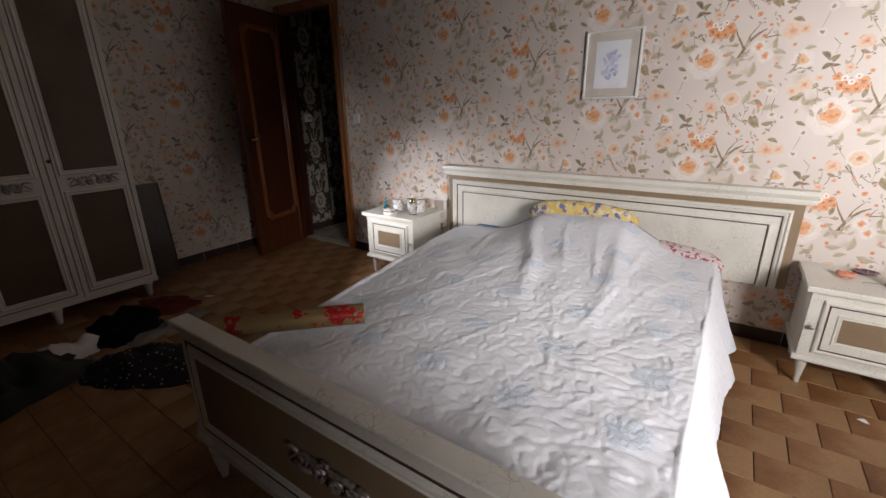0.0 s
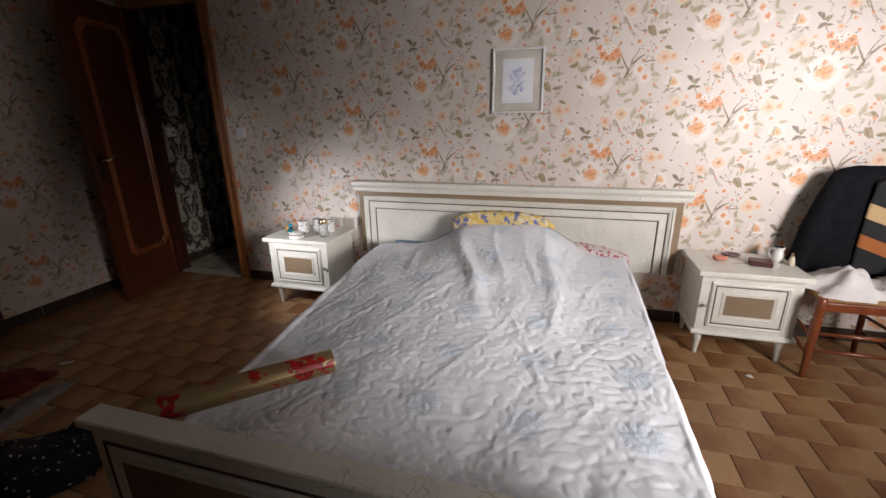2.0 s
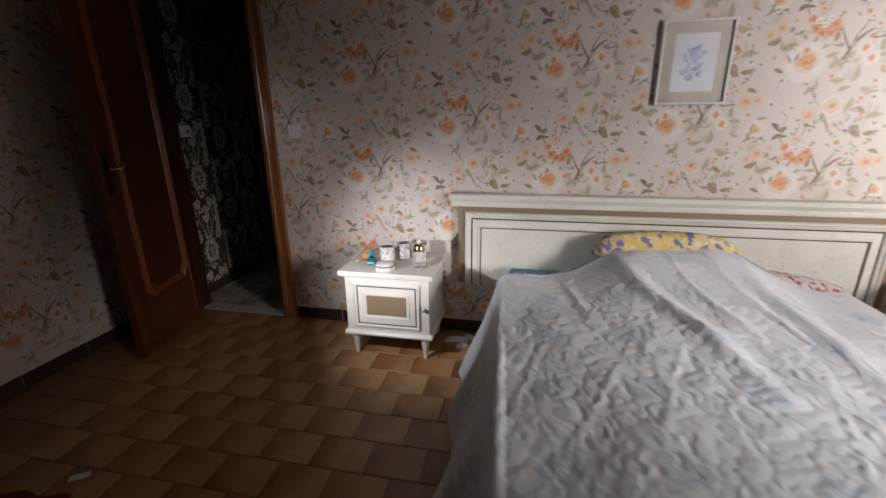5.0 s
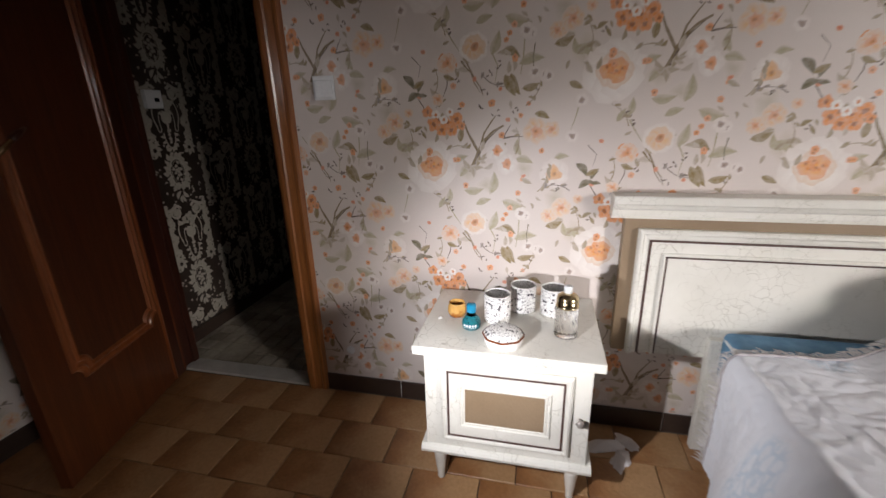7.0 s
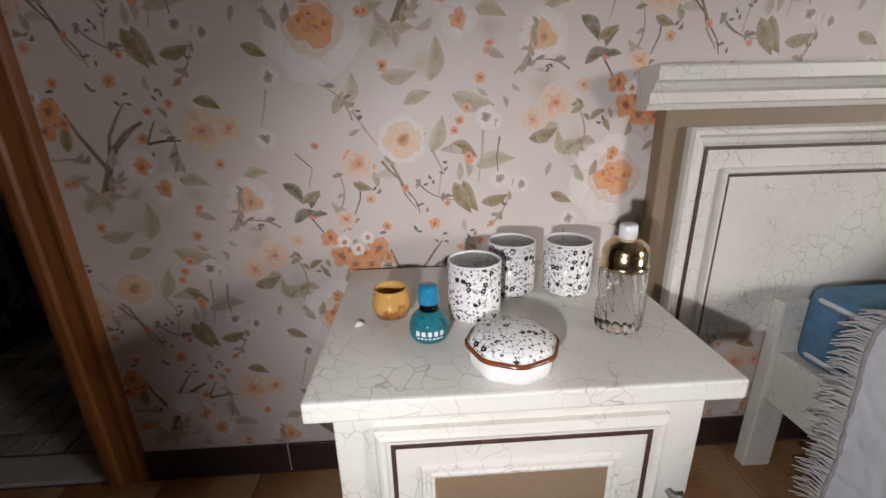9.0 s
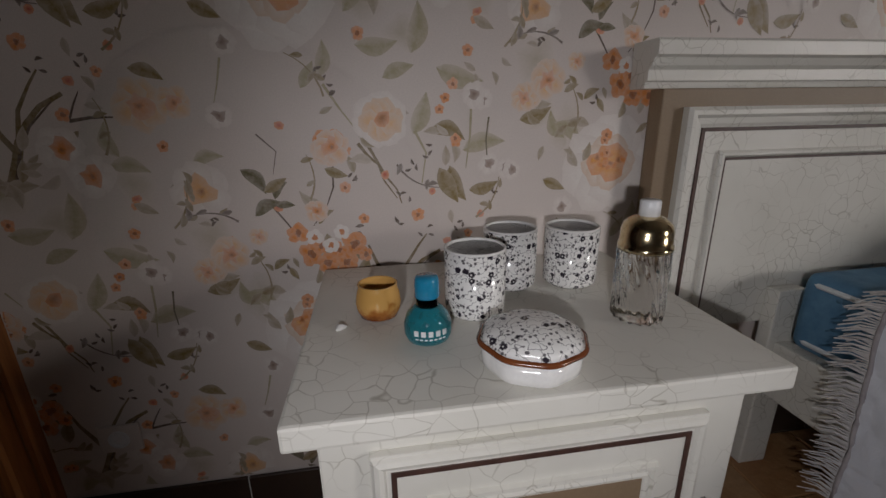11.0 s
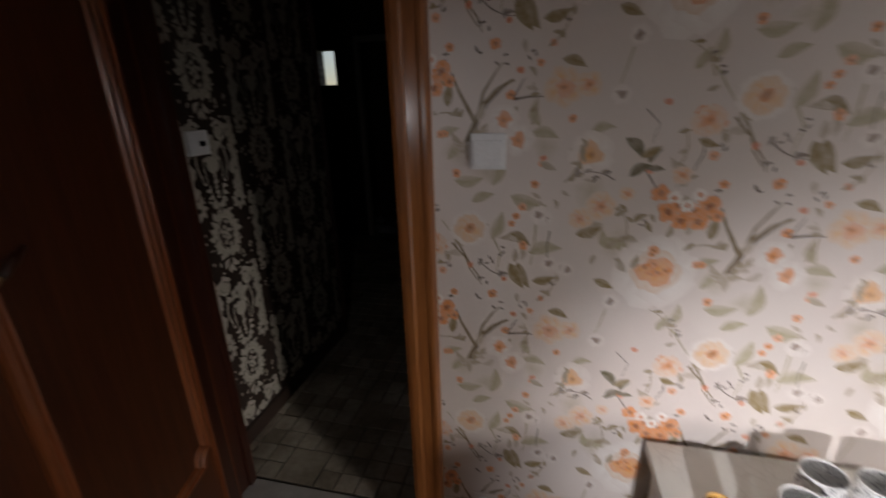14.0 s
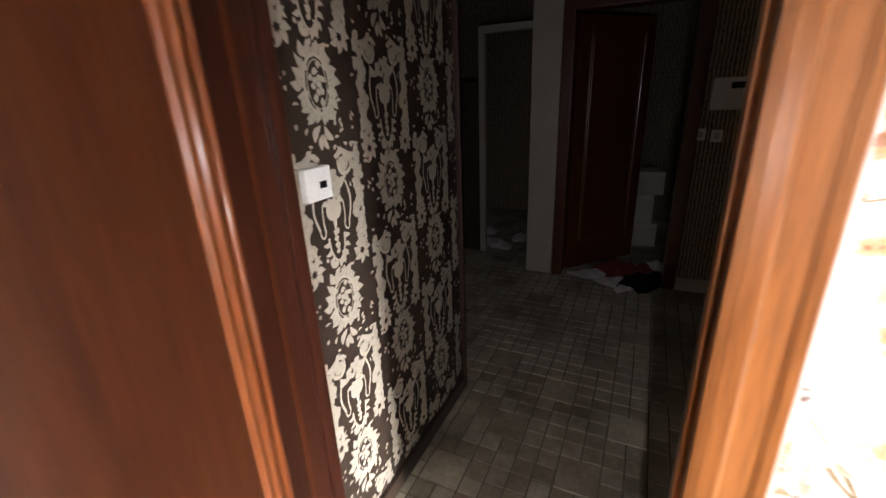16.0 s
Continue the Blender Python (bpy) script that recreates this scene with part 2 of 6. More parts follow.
wall_north = wall("wall_north", "cream floral wallpapered wall behind the bed", M_PAPER,
                  (LEFT - 0.2, DOOR_L - 0.03, 0, THICK, 0, CEILING), (DOOR_R + 0.03, RIGHT + 0.3, 0, THICK, 0, CEILING),
                  (DOOR_L - 0.03, DOOR_R + 0.03, 0, THICK, DOOR_H + 0.03, CEILING))
wall_west = wall("wall_west", "cream floral wallpapered wall beside the wardrobe", M_PAPER, (LEFT - 0.2, LEFT, BACK, 0, 0, CEILING))
WY0, WY1, WZ0, WZ1 = -3.60, -2.30, 0.85, 2.30
wall_south = wall("wall_south", "unseen wall closing the bedroom, dark to cut bounced light", M_DULL, (LEFT - 0.2, RIGHT + 0.3, BACK - 0.3, BACK, 0, CEILING))
wall_east = wall("wall_east", "unseen wall with the daylit window, dark to cut bounced light", M_DULL,
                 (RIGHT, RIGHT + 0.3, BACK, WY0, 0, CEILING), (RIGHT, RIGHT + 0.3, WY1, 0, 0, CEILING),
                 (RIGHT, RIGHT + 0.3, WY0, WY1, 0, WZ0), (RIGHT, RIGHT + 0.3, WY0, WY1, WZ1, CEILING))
setting("ceiling", boxed(LEFT - 0.2, RIGHT + 0.3, BACK - 0.2, 0.2, CEILING, CEILING + 0.15), M_PLASTER, "plain white plaster ceiling", "ceiling")
floor = setting("floor", boxed(LEFT - 0.2, RIGHT + 0.3, BACK - 0.2, 0.06, -0.12, -0.008), M_GROUT, "brown textured ceramic tile floor in a staggered bond", "floor")
setting("ground", boxed(RIGHT + 0.32, 80, -60, 60, -0.5, -0.3), mottled("garden_ground", (0.05, 0.07, 0.03), (0.11, 0.11, 0.07), 1, 0.9), "grass and earth outside the window", "ground")

window_1 = thing("window_1", "white painted casement window letting in daylight", "window", kind="structure")
WM = (WY0 + WY1) / 2
bm = bmesh.new()
for b in ((WY0, WY0 + 0.06, WZ0, WZ1), (WY1 - 0.06, WY1, WZ0, WZ1), (WY0 + 0.06, WY1 - 0.06, WZ0, WZ0 + 0.08), (WY0 + 0.06, WY1 - 0.06, WZ1 - 0.06, WZ1), (WM - 0.035, WM + 0.035, WZ0 + 0.08, WZ1 - 0.06)):
    box(bm, RIGHT + 0.18, RIGHT + 0.24, b[0], b[1], b[2], b[3], 0.004)
part("window_frame", bm, M_WHITEPLASTIC, window_1)
part("window_sill", boxed(RIGHT - 0.03, RIGHT + 0.18, WY0 - 0.02, WY1 + 0.02, WZ0 - 0.03, WZ0 - 0.002, 0.004), M_PLASTER, window_1)
for y0, y1 in ((WY0 + 0.06, WM - 0.035), (WM + 0.035, WY1 - 0.06)):
    pane = part("pane", boxed(RIGHT + 0.207, RIGHT + 0.212, y0, y1, WZ0 + 0.08, WZ1 - 0.06), M_GLASS, window_1)
    pane.visible_shadow = False

# the hall beyond the door
wall("wall_hall_west", "dark brown wall with cream damask wallpaper", M_HALLDARK, (LEFT - 0.1, -2.635, THICK, 1.22, 0, CEILING))
wall("wall_hall_corner", "dark hall wall round the damask corner", M_HALLDARK, (-5.0, LEFT - 0.1, 1.02, 1.22, 0, CEILING))


def ribbed_paper():
    """Brown paper with wavering pale ribs."""
    m, n, l, b = material("ribbed_wallpaper", 0.7)
    v = coords(n, l)
    w = n.new("ShaderNodeTexWave")
    w.bands_direction = "X"
    for key, value in (("Scale", 13.0), ("Distortion", 2.5), ("Detail", 3.0), ("Detail Scale", 2.0)):
        w.inputs[key].default_value = value
    l.new(v, w.inputs["Vector"])
    rib = mix(n, l, w.outputs["Color"], ramp(n, l, noise_tex(n, l, v, 40, 3), [(0.3, (0, 0, 0)), (0.7, (1, 1, 1))]), 0.45)
    l.new(ramp(n, l, rib, [(0.30, (0.045, 0.032, 0.022)), (0.70, (0.30, 0.25, 0.18))]), b.inputs["Base Color"])
    bump(n, l, b, rib, 0.5, 0.002)
    return m


M_STRIPE = ribbed_paper()
wall("wall_hall_north", "hall wall with ribbed brown wallpaper", M_STRIPE, (-1.62, -0.4, FAR, FAR + 0.15, 0, CEILING), (-2.42, -1.62, FAR, FAR + 0.15, 2.04, CEILING))
wall("wall_hall_east", "plain hall wall", M_STRIPE, (-0.4, -0.2, THICK, 5.2, 0, CEILING))
wall("wall_hall_far", "plain dark wall at the end of the hall", M_STRIPE, (-5.2, -4.62, 5.0, 5.2, 0, CEILING), (-4.35, -0.2, 5.0, 5.2, 0, CEILING),
     (-4.62, -4.35, 5.0, 5.2, 0, 1.68), (-4.62, -4.35, 5.0, 5.2, 2.15, CEILING))
wall("wall_hall_end", "plain wall at the end of the side passage", M_STRIPE, (-5.2, -5.0, 1.02, 5.2, 0, CEILING))
setting("ceiling_hall", boxed(-5.2, -0.2, 0.205, 5.2, CEILING, CEILING + 0.15), M_PLASTER, "plain hall ceiling", "ceiling")
floor_hall = setting("floor_hall", boxed(-5.2, -0.2, 0.06, 5.2, -0.12, -0.008), mottled("hall_grout", (0.11, 0.095, 0.075), (0.19, 0.17, 0.14), 7, 0.8), "grey hall floor of small square tiles", "floor")


# ---- the bed ----
BX = 0.627
bed = thing("bed", "cream and tan lacquered double bed with panelled head and foot", "bed", pose(BX, 0, 0))


def bar_profile(bm, prof, x0, x1):
    """A straight moulding along x with the given (y, z) outline."""
    ends = [[bm.verts.new((x, y, z)) for y, z in prof] for x in (x0, x1)]
    for i in range(len(prof)):
        j = (i + 1) % len(prof)
        bm.faces.new((ends[0][i], ends[0][j], ends[1][j], ends[1][i]))
    bm.faces.new(ends[0]), bm.faces.new(list(reversed(ends[1])))
    bmesh.ops.recalc_face_normals(bm, faces=bm.faces[:])
    return bm


def arch_moulding(bm, x0, x1, z0, z1, y, profile):
    """A frame with two sides and a top, open below, facing -y."""
    loops = []
    for inset, out in profile:
        loops.append([bm.verts.new(c) for c in ((x0 + inset, y - out, z0), (x0 + inset, y - out, z1 - inset), (x1 - inset, y - out, z1 - inset), (x1 - inset, y - out, z0))])
    for a, b in zip(loops, loops[1:]):
        for i in range(3):
            bm.faces.new((a[i], b[i], b[i + 1], a[i + 1]))
    for i in (0, 3):
        bm.faces.new([l[i] for l in loops] if i else [l[i] for l in reversed(loops)])
    bmesh.ops.recalc_face_normals(bm, faces=bm.faces[:])
    return bm


headboard = part("headboard", boxed(-1.135, 1.135, -0.045, -0.006, 0.364, 0.86, 0.003), M_TAN, bed, "tan lacquered headboard")
CROWN = [(y, z + 0.014) for y, z in [(-0.006, 0.838), (-0.050, 0.838), (-0.052, 0.848), (-0.058, 0.850), (-0.058, 0.868), (-0.066, 0.874), (-0.072, 0.886), (-0.080, 0.890), (-0.080, 0.912), (-0.077, 0.916), (-0.006, 0.916)]]
part("crown_rail", bar_profile(bmesh.new(), CROWN, -1.178, 1.178), M_CREAM, headboard, "cream moulded top rail")
part("panel", boxed(-1.06, 1.06, -0.052, -0.0445, 0.366, 0.795), M_CREAM, headboard, "cream crackled panel")
part("outer_moulding", arch_moulding(bmesh.new(), -1.090, 1.090, 0.364, 0.820, -0.0445, [(0, 0), (0, 0.016), (0.006, 0.022), (0.014, 0.022), (0.020, 0.014), (0.030, 0.012), (0.036, 0.008), (0.036, 0)]), M_CREAM, headboard)
part("outer_line", arch_moulding(bmesh.new(), -1.053, 1.053, 0.366, 0.783, -0.0520, [(0, 0), (0, 0.003), (0.007, 0.003), (0.007, 0)]), M_LINE, headboard, "thin dark brown line")
part("inner_moulding", arch_moulding(bmesh.new(), -1.010, 1.010, 0.366, 0.740, -0.0520, [(0, 0), (0, 0.006), (0.004, 0.009), (0.009, 0.009), (0.012, 0.004), (0.012, 0)]), M_CREAM, headboard)
part("inner_line", arch_moulding(bmesh.new(), -0.997, 0.997, 0.366, 0.727, -0.0520, [(0, 0), (0, 0.003), (0.005, 0.003), (0.005, 0)]), M_LINE, headboard, "thin dark brown line")
for s in (-1, 1):
    part("headboard_post", boxed(s * 0.80 - 0.035, s * 0.80 + 0.035, -0.085, -0.053, 0, 0.45, 0.004), M_CREAM, bed)
    part("side_rail", boxed(s * 0.80 - 0.02, s * 0.80 + 0.02, -2.341, -0.086, 0.20, 0.33, 0.004), M_CREAM, bed)

# foot of the bed
FW = 0.752
FY = -2.375
foot = part("footboard", boxed(-FW, FW, FY, FY + 0.035, 0.17, 0.65, 0.003), M_CREAM, bed, "cream lacquered footboard with tan panel")
CAP = [(FY + 0.045, 0.645), (FY - 0.012, 0.645), (FY - 0.014, 0.652), (FY - 0.022, 0.656), (FY - 0.022, 0.674), (FY - 0.018, 0.678), (FY + 0.045, 0.678)]
part("top_rail", bar_profile(bmesh.new(), CAP, -FW - 0.012, FW + 0.012), M_CREAM, foot)
part("outer_line", moulding(bmesh.new(), -FW + 0.035, FW - 0.035, 0.225, 0.605, FY, [(0, 0), (0, 0.003), (0.007, 0.003), (0.007, 0)]), M_LINE, foot, "thin dark brown line")
part("moulding", moulding(bmesh.new(), -FW + 0.055, FW - 0.055, 0.245, 0.585, FY, OGEE), M_CREAM, foot)
part("tan_panel", boxed(-FW + 0.084, FW - 0.084, FY - 0.004, FY + 0.001, 0.275, 0.555), M_TAN, foot, "tan lacquered panel")
part("lower_rail", boxed(-FW - 0.008, FW + 0.008, FY - 0.010, FY + 0.045, 0.15, 0.185, 0.005), M_CREAM, foot)
LEG = [(0.010, 0.0), (0.014, 0.004), (0.013, 0.012), (0.017, 0.03), (0.027, 0.085), (0.031, 0.110), (0.025, 0.118), (0.025, 0.124), (0.034, 0.132), (0.034, 0.151)]
for s in (-1, 1):
    part("leg", lathe(bmesh.new(), LEG, 18, (s * (FW - 0.07), FY + 0.018, 0)), M_CREAM, bed, smooth=True)


def scroll(bm, flip, scale):
    """Half of a carved scroll ornament: two volutes and leaves, as tapered bars."""
    def bar(pts, r):
        pts = [(flip * x * scale, -0.006 - 0.004 * math.sin(i), z * scale) for i, (x, z) in enumerate(pts)]
        tube(bm, pts, [r * scale * (0.45 + 0.75 * math.sin(math.pi * min(1, (i + 1) / len(pts)))) for i in range(len(pts))], 6)
    volute = [(0.035 + 0.030 * (1 - i / 22) * math.cos(i * 0.55), -0.008 + 0.030 * (1 - i / 22) * math.sin(i * 0.55)) for i in range(20)]
    bar(volute, 0.008)
    small = [(0.098 + 0.020 * (1 - i / 18) * math.cos(3 + i * 0.6), 0.008 + 0.020 * (1 - i / 18) * math.sin(3 + i * 0.6)) for i in range(16)]
    bar(small, 0.007)
    bar([(0.0, 0.035), (0.025, 0.028), (0.055, 0.030), (0.085, 0.030), (0.12, 0.022), (0.15, -0.004), (0.165, -0.022)], 0.009)
    bar([(0.062, -0.020), (0.085, -0.025), (0.11, -0.018), (0.14, -0.022), (0.16, -0.032)], 0.008)
    bar([(0.11, 0.024), (0.13, 0.036), (0.155, 0.034), (0.17, 0.024)], 0.007)
    bar([(0.0, 0.03), (0.012, 0.045), (0.0, 0.052)], 0.008)
    return bm


bm = scroll(scroll(bmesh.new(), 1, 1.0), -1, 1.0)
bmesh.ops.translate(bm, vec=(0.0, FY - 0.005, 0.415), verts=bm.verts[:])
part("ornament", bm, M_SILVER, foot, "silvered carved scroll ornament", True)

# mattress, cover, pillow
M_MATTRESS = mottled("blue_mattress_cloth", (0.06, 0.16, 0.28), (0.12, 0.26, 0.40), 25, 0.7, 0, 0.4, 90)
M_PIPING = mottled("white_piping", (0.62, 0.66, 0.70), (0.75, 0.78, 0.80), 30, 0.7)
mattress = thing("mattress", "sky blue quilted mattress with white piping on the bed", "mattress", pose(BX, 0, 0))
bm = boxed(-0.815, 0.765, -2.20, -0.105, 0.335, 0.505, 0.03, 4)
for v in bm.verts:
    if v.co.y < -1 and v.co.x < 0:
        v.co.x += 0.12
    if v.co.y < -1 and v.co.x < 0 and v.co.z > 0.4:
        v.co.z -= 0.06
part("body", bm, M_MATTRESS, mattress, smooth=True)
for z in (0.358, 0.482):
    ring = [(-0.80, -0.112, z), (-0.812, -0.14, z), (-0.69, -2.195, z - (0.055 if z > 0.4 else 0)), (-0.67, -2.20, z - (0.055 if z > 0.4 else 0)), (0.74, -2.20, z), (0.762, -2.17, z), (0.762, -0.14, z), (0.74, -0.108, z), (-0.79, -0.108, z)]
    part("piping", tube(bmesh.new(), ring, 0.006, 6), M_PIPING, mattress, "white piping", True)


def quilt_material():
    m, n, l, b = material("white_quilted_cover", 0.85)
    v = coords(n, l)
    b.inputs["Sheen Weight"].default_value = 0.15
    warp = n.new("ShaderNodeTexNoise")
    warp.inputs["Scale"].default_value = 9
    l.new(v, warp.inputs["Vector"])
    vv = n.new("ShaderNodeVectorMath")
    vv.operation = "MULTIPLY_ADD"
    l.new(warp.outputs["Color"], vv.inputs[0])
    vv.inputs[1].default_value = (0.09, 0.09, 0.0)
    l.new(v, vv.inputs[2])
    cells = n.new("ShaderNodeTexVoronoi")
    cells.feature = "SMOOTH_F1"
    cells.inputs["Scale"].default_value = 31
    l.new(vv.outputs[0], cells.inputs["Vector"])
    # lace medallions on a lattice
    med = n.new("ShaderNodeTexVoronoi")
    med.inputs["Scale"].default_value, med.inputs["Randomness"].default_value = 3.1, 0.12
    flat = n.new("ShaderNodeMapping")
    flat.inputs["Scale"].default_value = (1, 1, 0)
    l.new(v, flat.inputs["Vector"])
    l.new(flat.outputs["Vector"], med.inputs["Vector"])
    petal = n.new("ShaderNodeTexVoronoi")
    petal.feature = "DISTANCE_TO_EDGE"
    petal.inputs["Scale"].default_value = 62
    l.new(flat.outputs["Vector"], petal.inputs["Vector"])
    inside = ramp(n, l, med.outputs["Distance"], [(0.17, (1, 1, 1)), (0.23, (0, 0, 0))])
    lace = mix(n, l, (0, 0, 0), inside, ramp(n, l, petal.outputs["Distance"], [(0.08, (1, 1, 1)), (0.16, (0.25, 0.25, 0.25))]))
    grain = noise_tex(n, l, v, 300, 2)
    c = ramp(n, l, noise_tex(n, l, v, 3.5), [(0.3, (0.69, 0.715, 0.78)), (0.7, (0.76, 0.785, 0.845))])
    c = mix(n, l, c, (0.50, 0.605, 0.725), mix(n, l, (0, 0, 0), lace, 0.75))
    l.new(c, b.inputs["Base Color"])
    puff = ramp(n, l, cells.outputs["Distance"], [(0.0, (1, 1, 1)), (0.7, (0, 0, 0))])
    first = bump(n, l, b, puff, 0.42, 0.006)
    second = bump(n, l, b, noise_tex(n, l, v, 42, 3), 0.35, 0.006, first)
    bump(n, l, b, mix(n, l, grain, lace, 0.7), 0.35, 0.003, second)
    return m


NU, NW = 330, 290


def cover_surface():
    """The bedcover as one draped sheet: across the bed (u) and along it (w)."""
    bm = bmesh.new()
    half, drop_l, drop_r = 0.825, 0.40, 0.27
    grid = []
    for j in range(NW + 1):
        p = 0.21 + 2.17 * j / NW
        fall = max(0.0, p - 2.28)
        y = -min(p, 2.28) - 0.028 * math.sin(min(1.0, fall / 0.04) * math.pi / 2)
        row = []
        for i in range(NU + 1):
            s = -half - drop_l + (2 * half + drop_l + drop_r) * i / NU
            n1 = noise.noise((s * 2.2, y * 1.8, 3.1))
            n2 = noise.noise((s * 6.0, p * 5.0, 7.7))
            sag = max(0.0, -y - 0.5) / 1.6
            edge = half - 0.10 * sag if s < 0 else half - 0.043
            over = max(0.0, abs(s) - edge)
            x = max(-edge, min(edge, s))
            side = -1 if s < 0 else 1
            z = 0.522
            hump = math.exp(-((s - 0.02) / 0.40) ** 4) * math.exp(-((y + 0.20) / 0.34) ** 2)
            z += 0.162 * hump + 0.03 * math.exp(-((s - 0.52) / 0.3) ** 2) * math.exp(-((y + 0.3) / 0.3) ** 2)
            z += 0.05 * math.exp(-((s - 0.0) / 0.6) ** 2) * math.exp(-((y + 0.75) / 0.55) ** 2)
            # ridges running down from the pillow
            for c0, slope, wide, high, y0, run in ((-0.30, 0.35, 0.045, 0.024, -0.75, 0.45), (0.30, 0.10, 0.05, 0.022, -0.75, 0.5), (-0.06, 0.25, 0.022, 0.006, -0.62, 0.30), (0.14, 0.20, 0.020, 0.006, -0.70, 0.30), (-0.52, 0.10, 0.022, 0.006, -0.55, 0.25), (0.48, -0.10, 0.022, 0.006, -0.6, 0.28)):
                z += high * math.exp(-((s - c0 + slope * (y + 0.2) + 0.012 * math.sin(9 * y)) / wide) ** 2) * math.exp(-((y - y0) / run) ** 2)
            z -= 0.075 * sag * max(0.0, (-s - 0.25) / 0.5) ** 1.3 if s > -edge else 0.075 * sag * 0.9
            # sharp creases across the sheet
            for c0, slope, y0 in ((-0.50, 0.55, -1.35), (-0.20, 0.48, -1.15), (0.12, 0.40, -1.45), (-0.62, 0.35, -1.0), (0.40, 0.22, -1.2), (0.30, -0.30, -1.55), (0.58, 0.30, -0.9)):
                d = (s - c0 - slope * (y - y0) + 0.02 * math.sin(5 * y)) / 0.014
                if abs(d) < 4:
                    z += 0.0018 * (1 - d * d) * math.exp(-d * d / 2) * math.exp(-((y - y0) / 0.34) ** 2)
            z += 0.014 * n1 + 0.007 * n2
            # meandering stitch lines with puffed cloth between
            stitch = noise.noise((s * 24 + 2 * n2, p * 24, 1.7))
            puff = 0.0013 - 0.0036 * math.exp(-(stitch / 0.10) ** 2) + 0.0020 * noise.noise((s * 17, p * 17, 5.0))
            z += puff * max(0.0, 1 - over / 0.05)
            if over > 0:
                z += (0.522 - z) * min(1, over / 0.25)
                if s < 0:
                    down = max(0.0, min(1.0, (-y - 0.30) / 0.35))
                    out = 0.045 * math.sin(min(1.0, over / 0.07) * math.pi / 2) + (0.02 + 0.13 * down) * (over / 0.4) ** 1.1
                else:
                    out = 0.012 * math.sin(min(1.0, over / 0.07) * math.pi / 2) + 0.105 * over / drop_r
                fold = 0.022 * math.sin(y * 11 + 2.5 * noise.noise((y * 2, side, 0.5))) * min(1, over / 0.3)
                x = side * (edge + out + fold + puff * min(1.0, over / 0.05))
                z -= max(0.0, over - 0.018) + 0.010 * noise.noise((y * 4, side * 3, over * 5))
            z -= max(0.0, fall - 0.014)
            # the head end lies back on the door side, and is pulled askew on the other
            near = max(0.0, 1 + (y + 0.21) / 0.5)
            lag = min(1.0, max(0.0, (-s - 0.35) / 0.3))
            yy = y - near * 0.070 * lag * lag * (3 - 2 * lag) + 0.012 * n1
            yy -= (0.02 if side < 0 else 0.22 * (0.3 + 0.7 * near)) * min(1.0, over / 0.30)
            row.append(bm.verts.new((x, max(yy, -2.325), max(z, 0.03))))
        grid.append(row)
    for j in range(NW):
        for i in range(NU):
            bm.faces.new((grid[j][i], grid[j + 1][i], grid[j + 1][i + 1], grid[j][i + 1]))
    bmesh.ops.recalc_face_normals(bm, faces=bm.faces[:])
    return bm


M_QUILT = quilt_material()
cover = thing("bedspread", "crumpled white quilted bedspread with pale blue medallions on the bed", "bedspread", pose(BX, 0, 0))
sheet = part("quilt", cover_surface(), M_QUILT, cover, smooth=True)


# ---- bedside cabinets ----
NS_LEG = [(0.010, 0.0), (0.013, 0.004), (0.011, 0.012), (0.016, 0.05), (0.022, 0.105), (0.024, 0.118), (0.018, 0.126), (0.018, 0.130), (0.026, 0.136), (0.026, 0.150)]


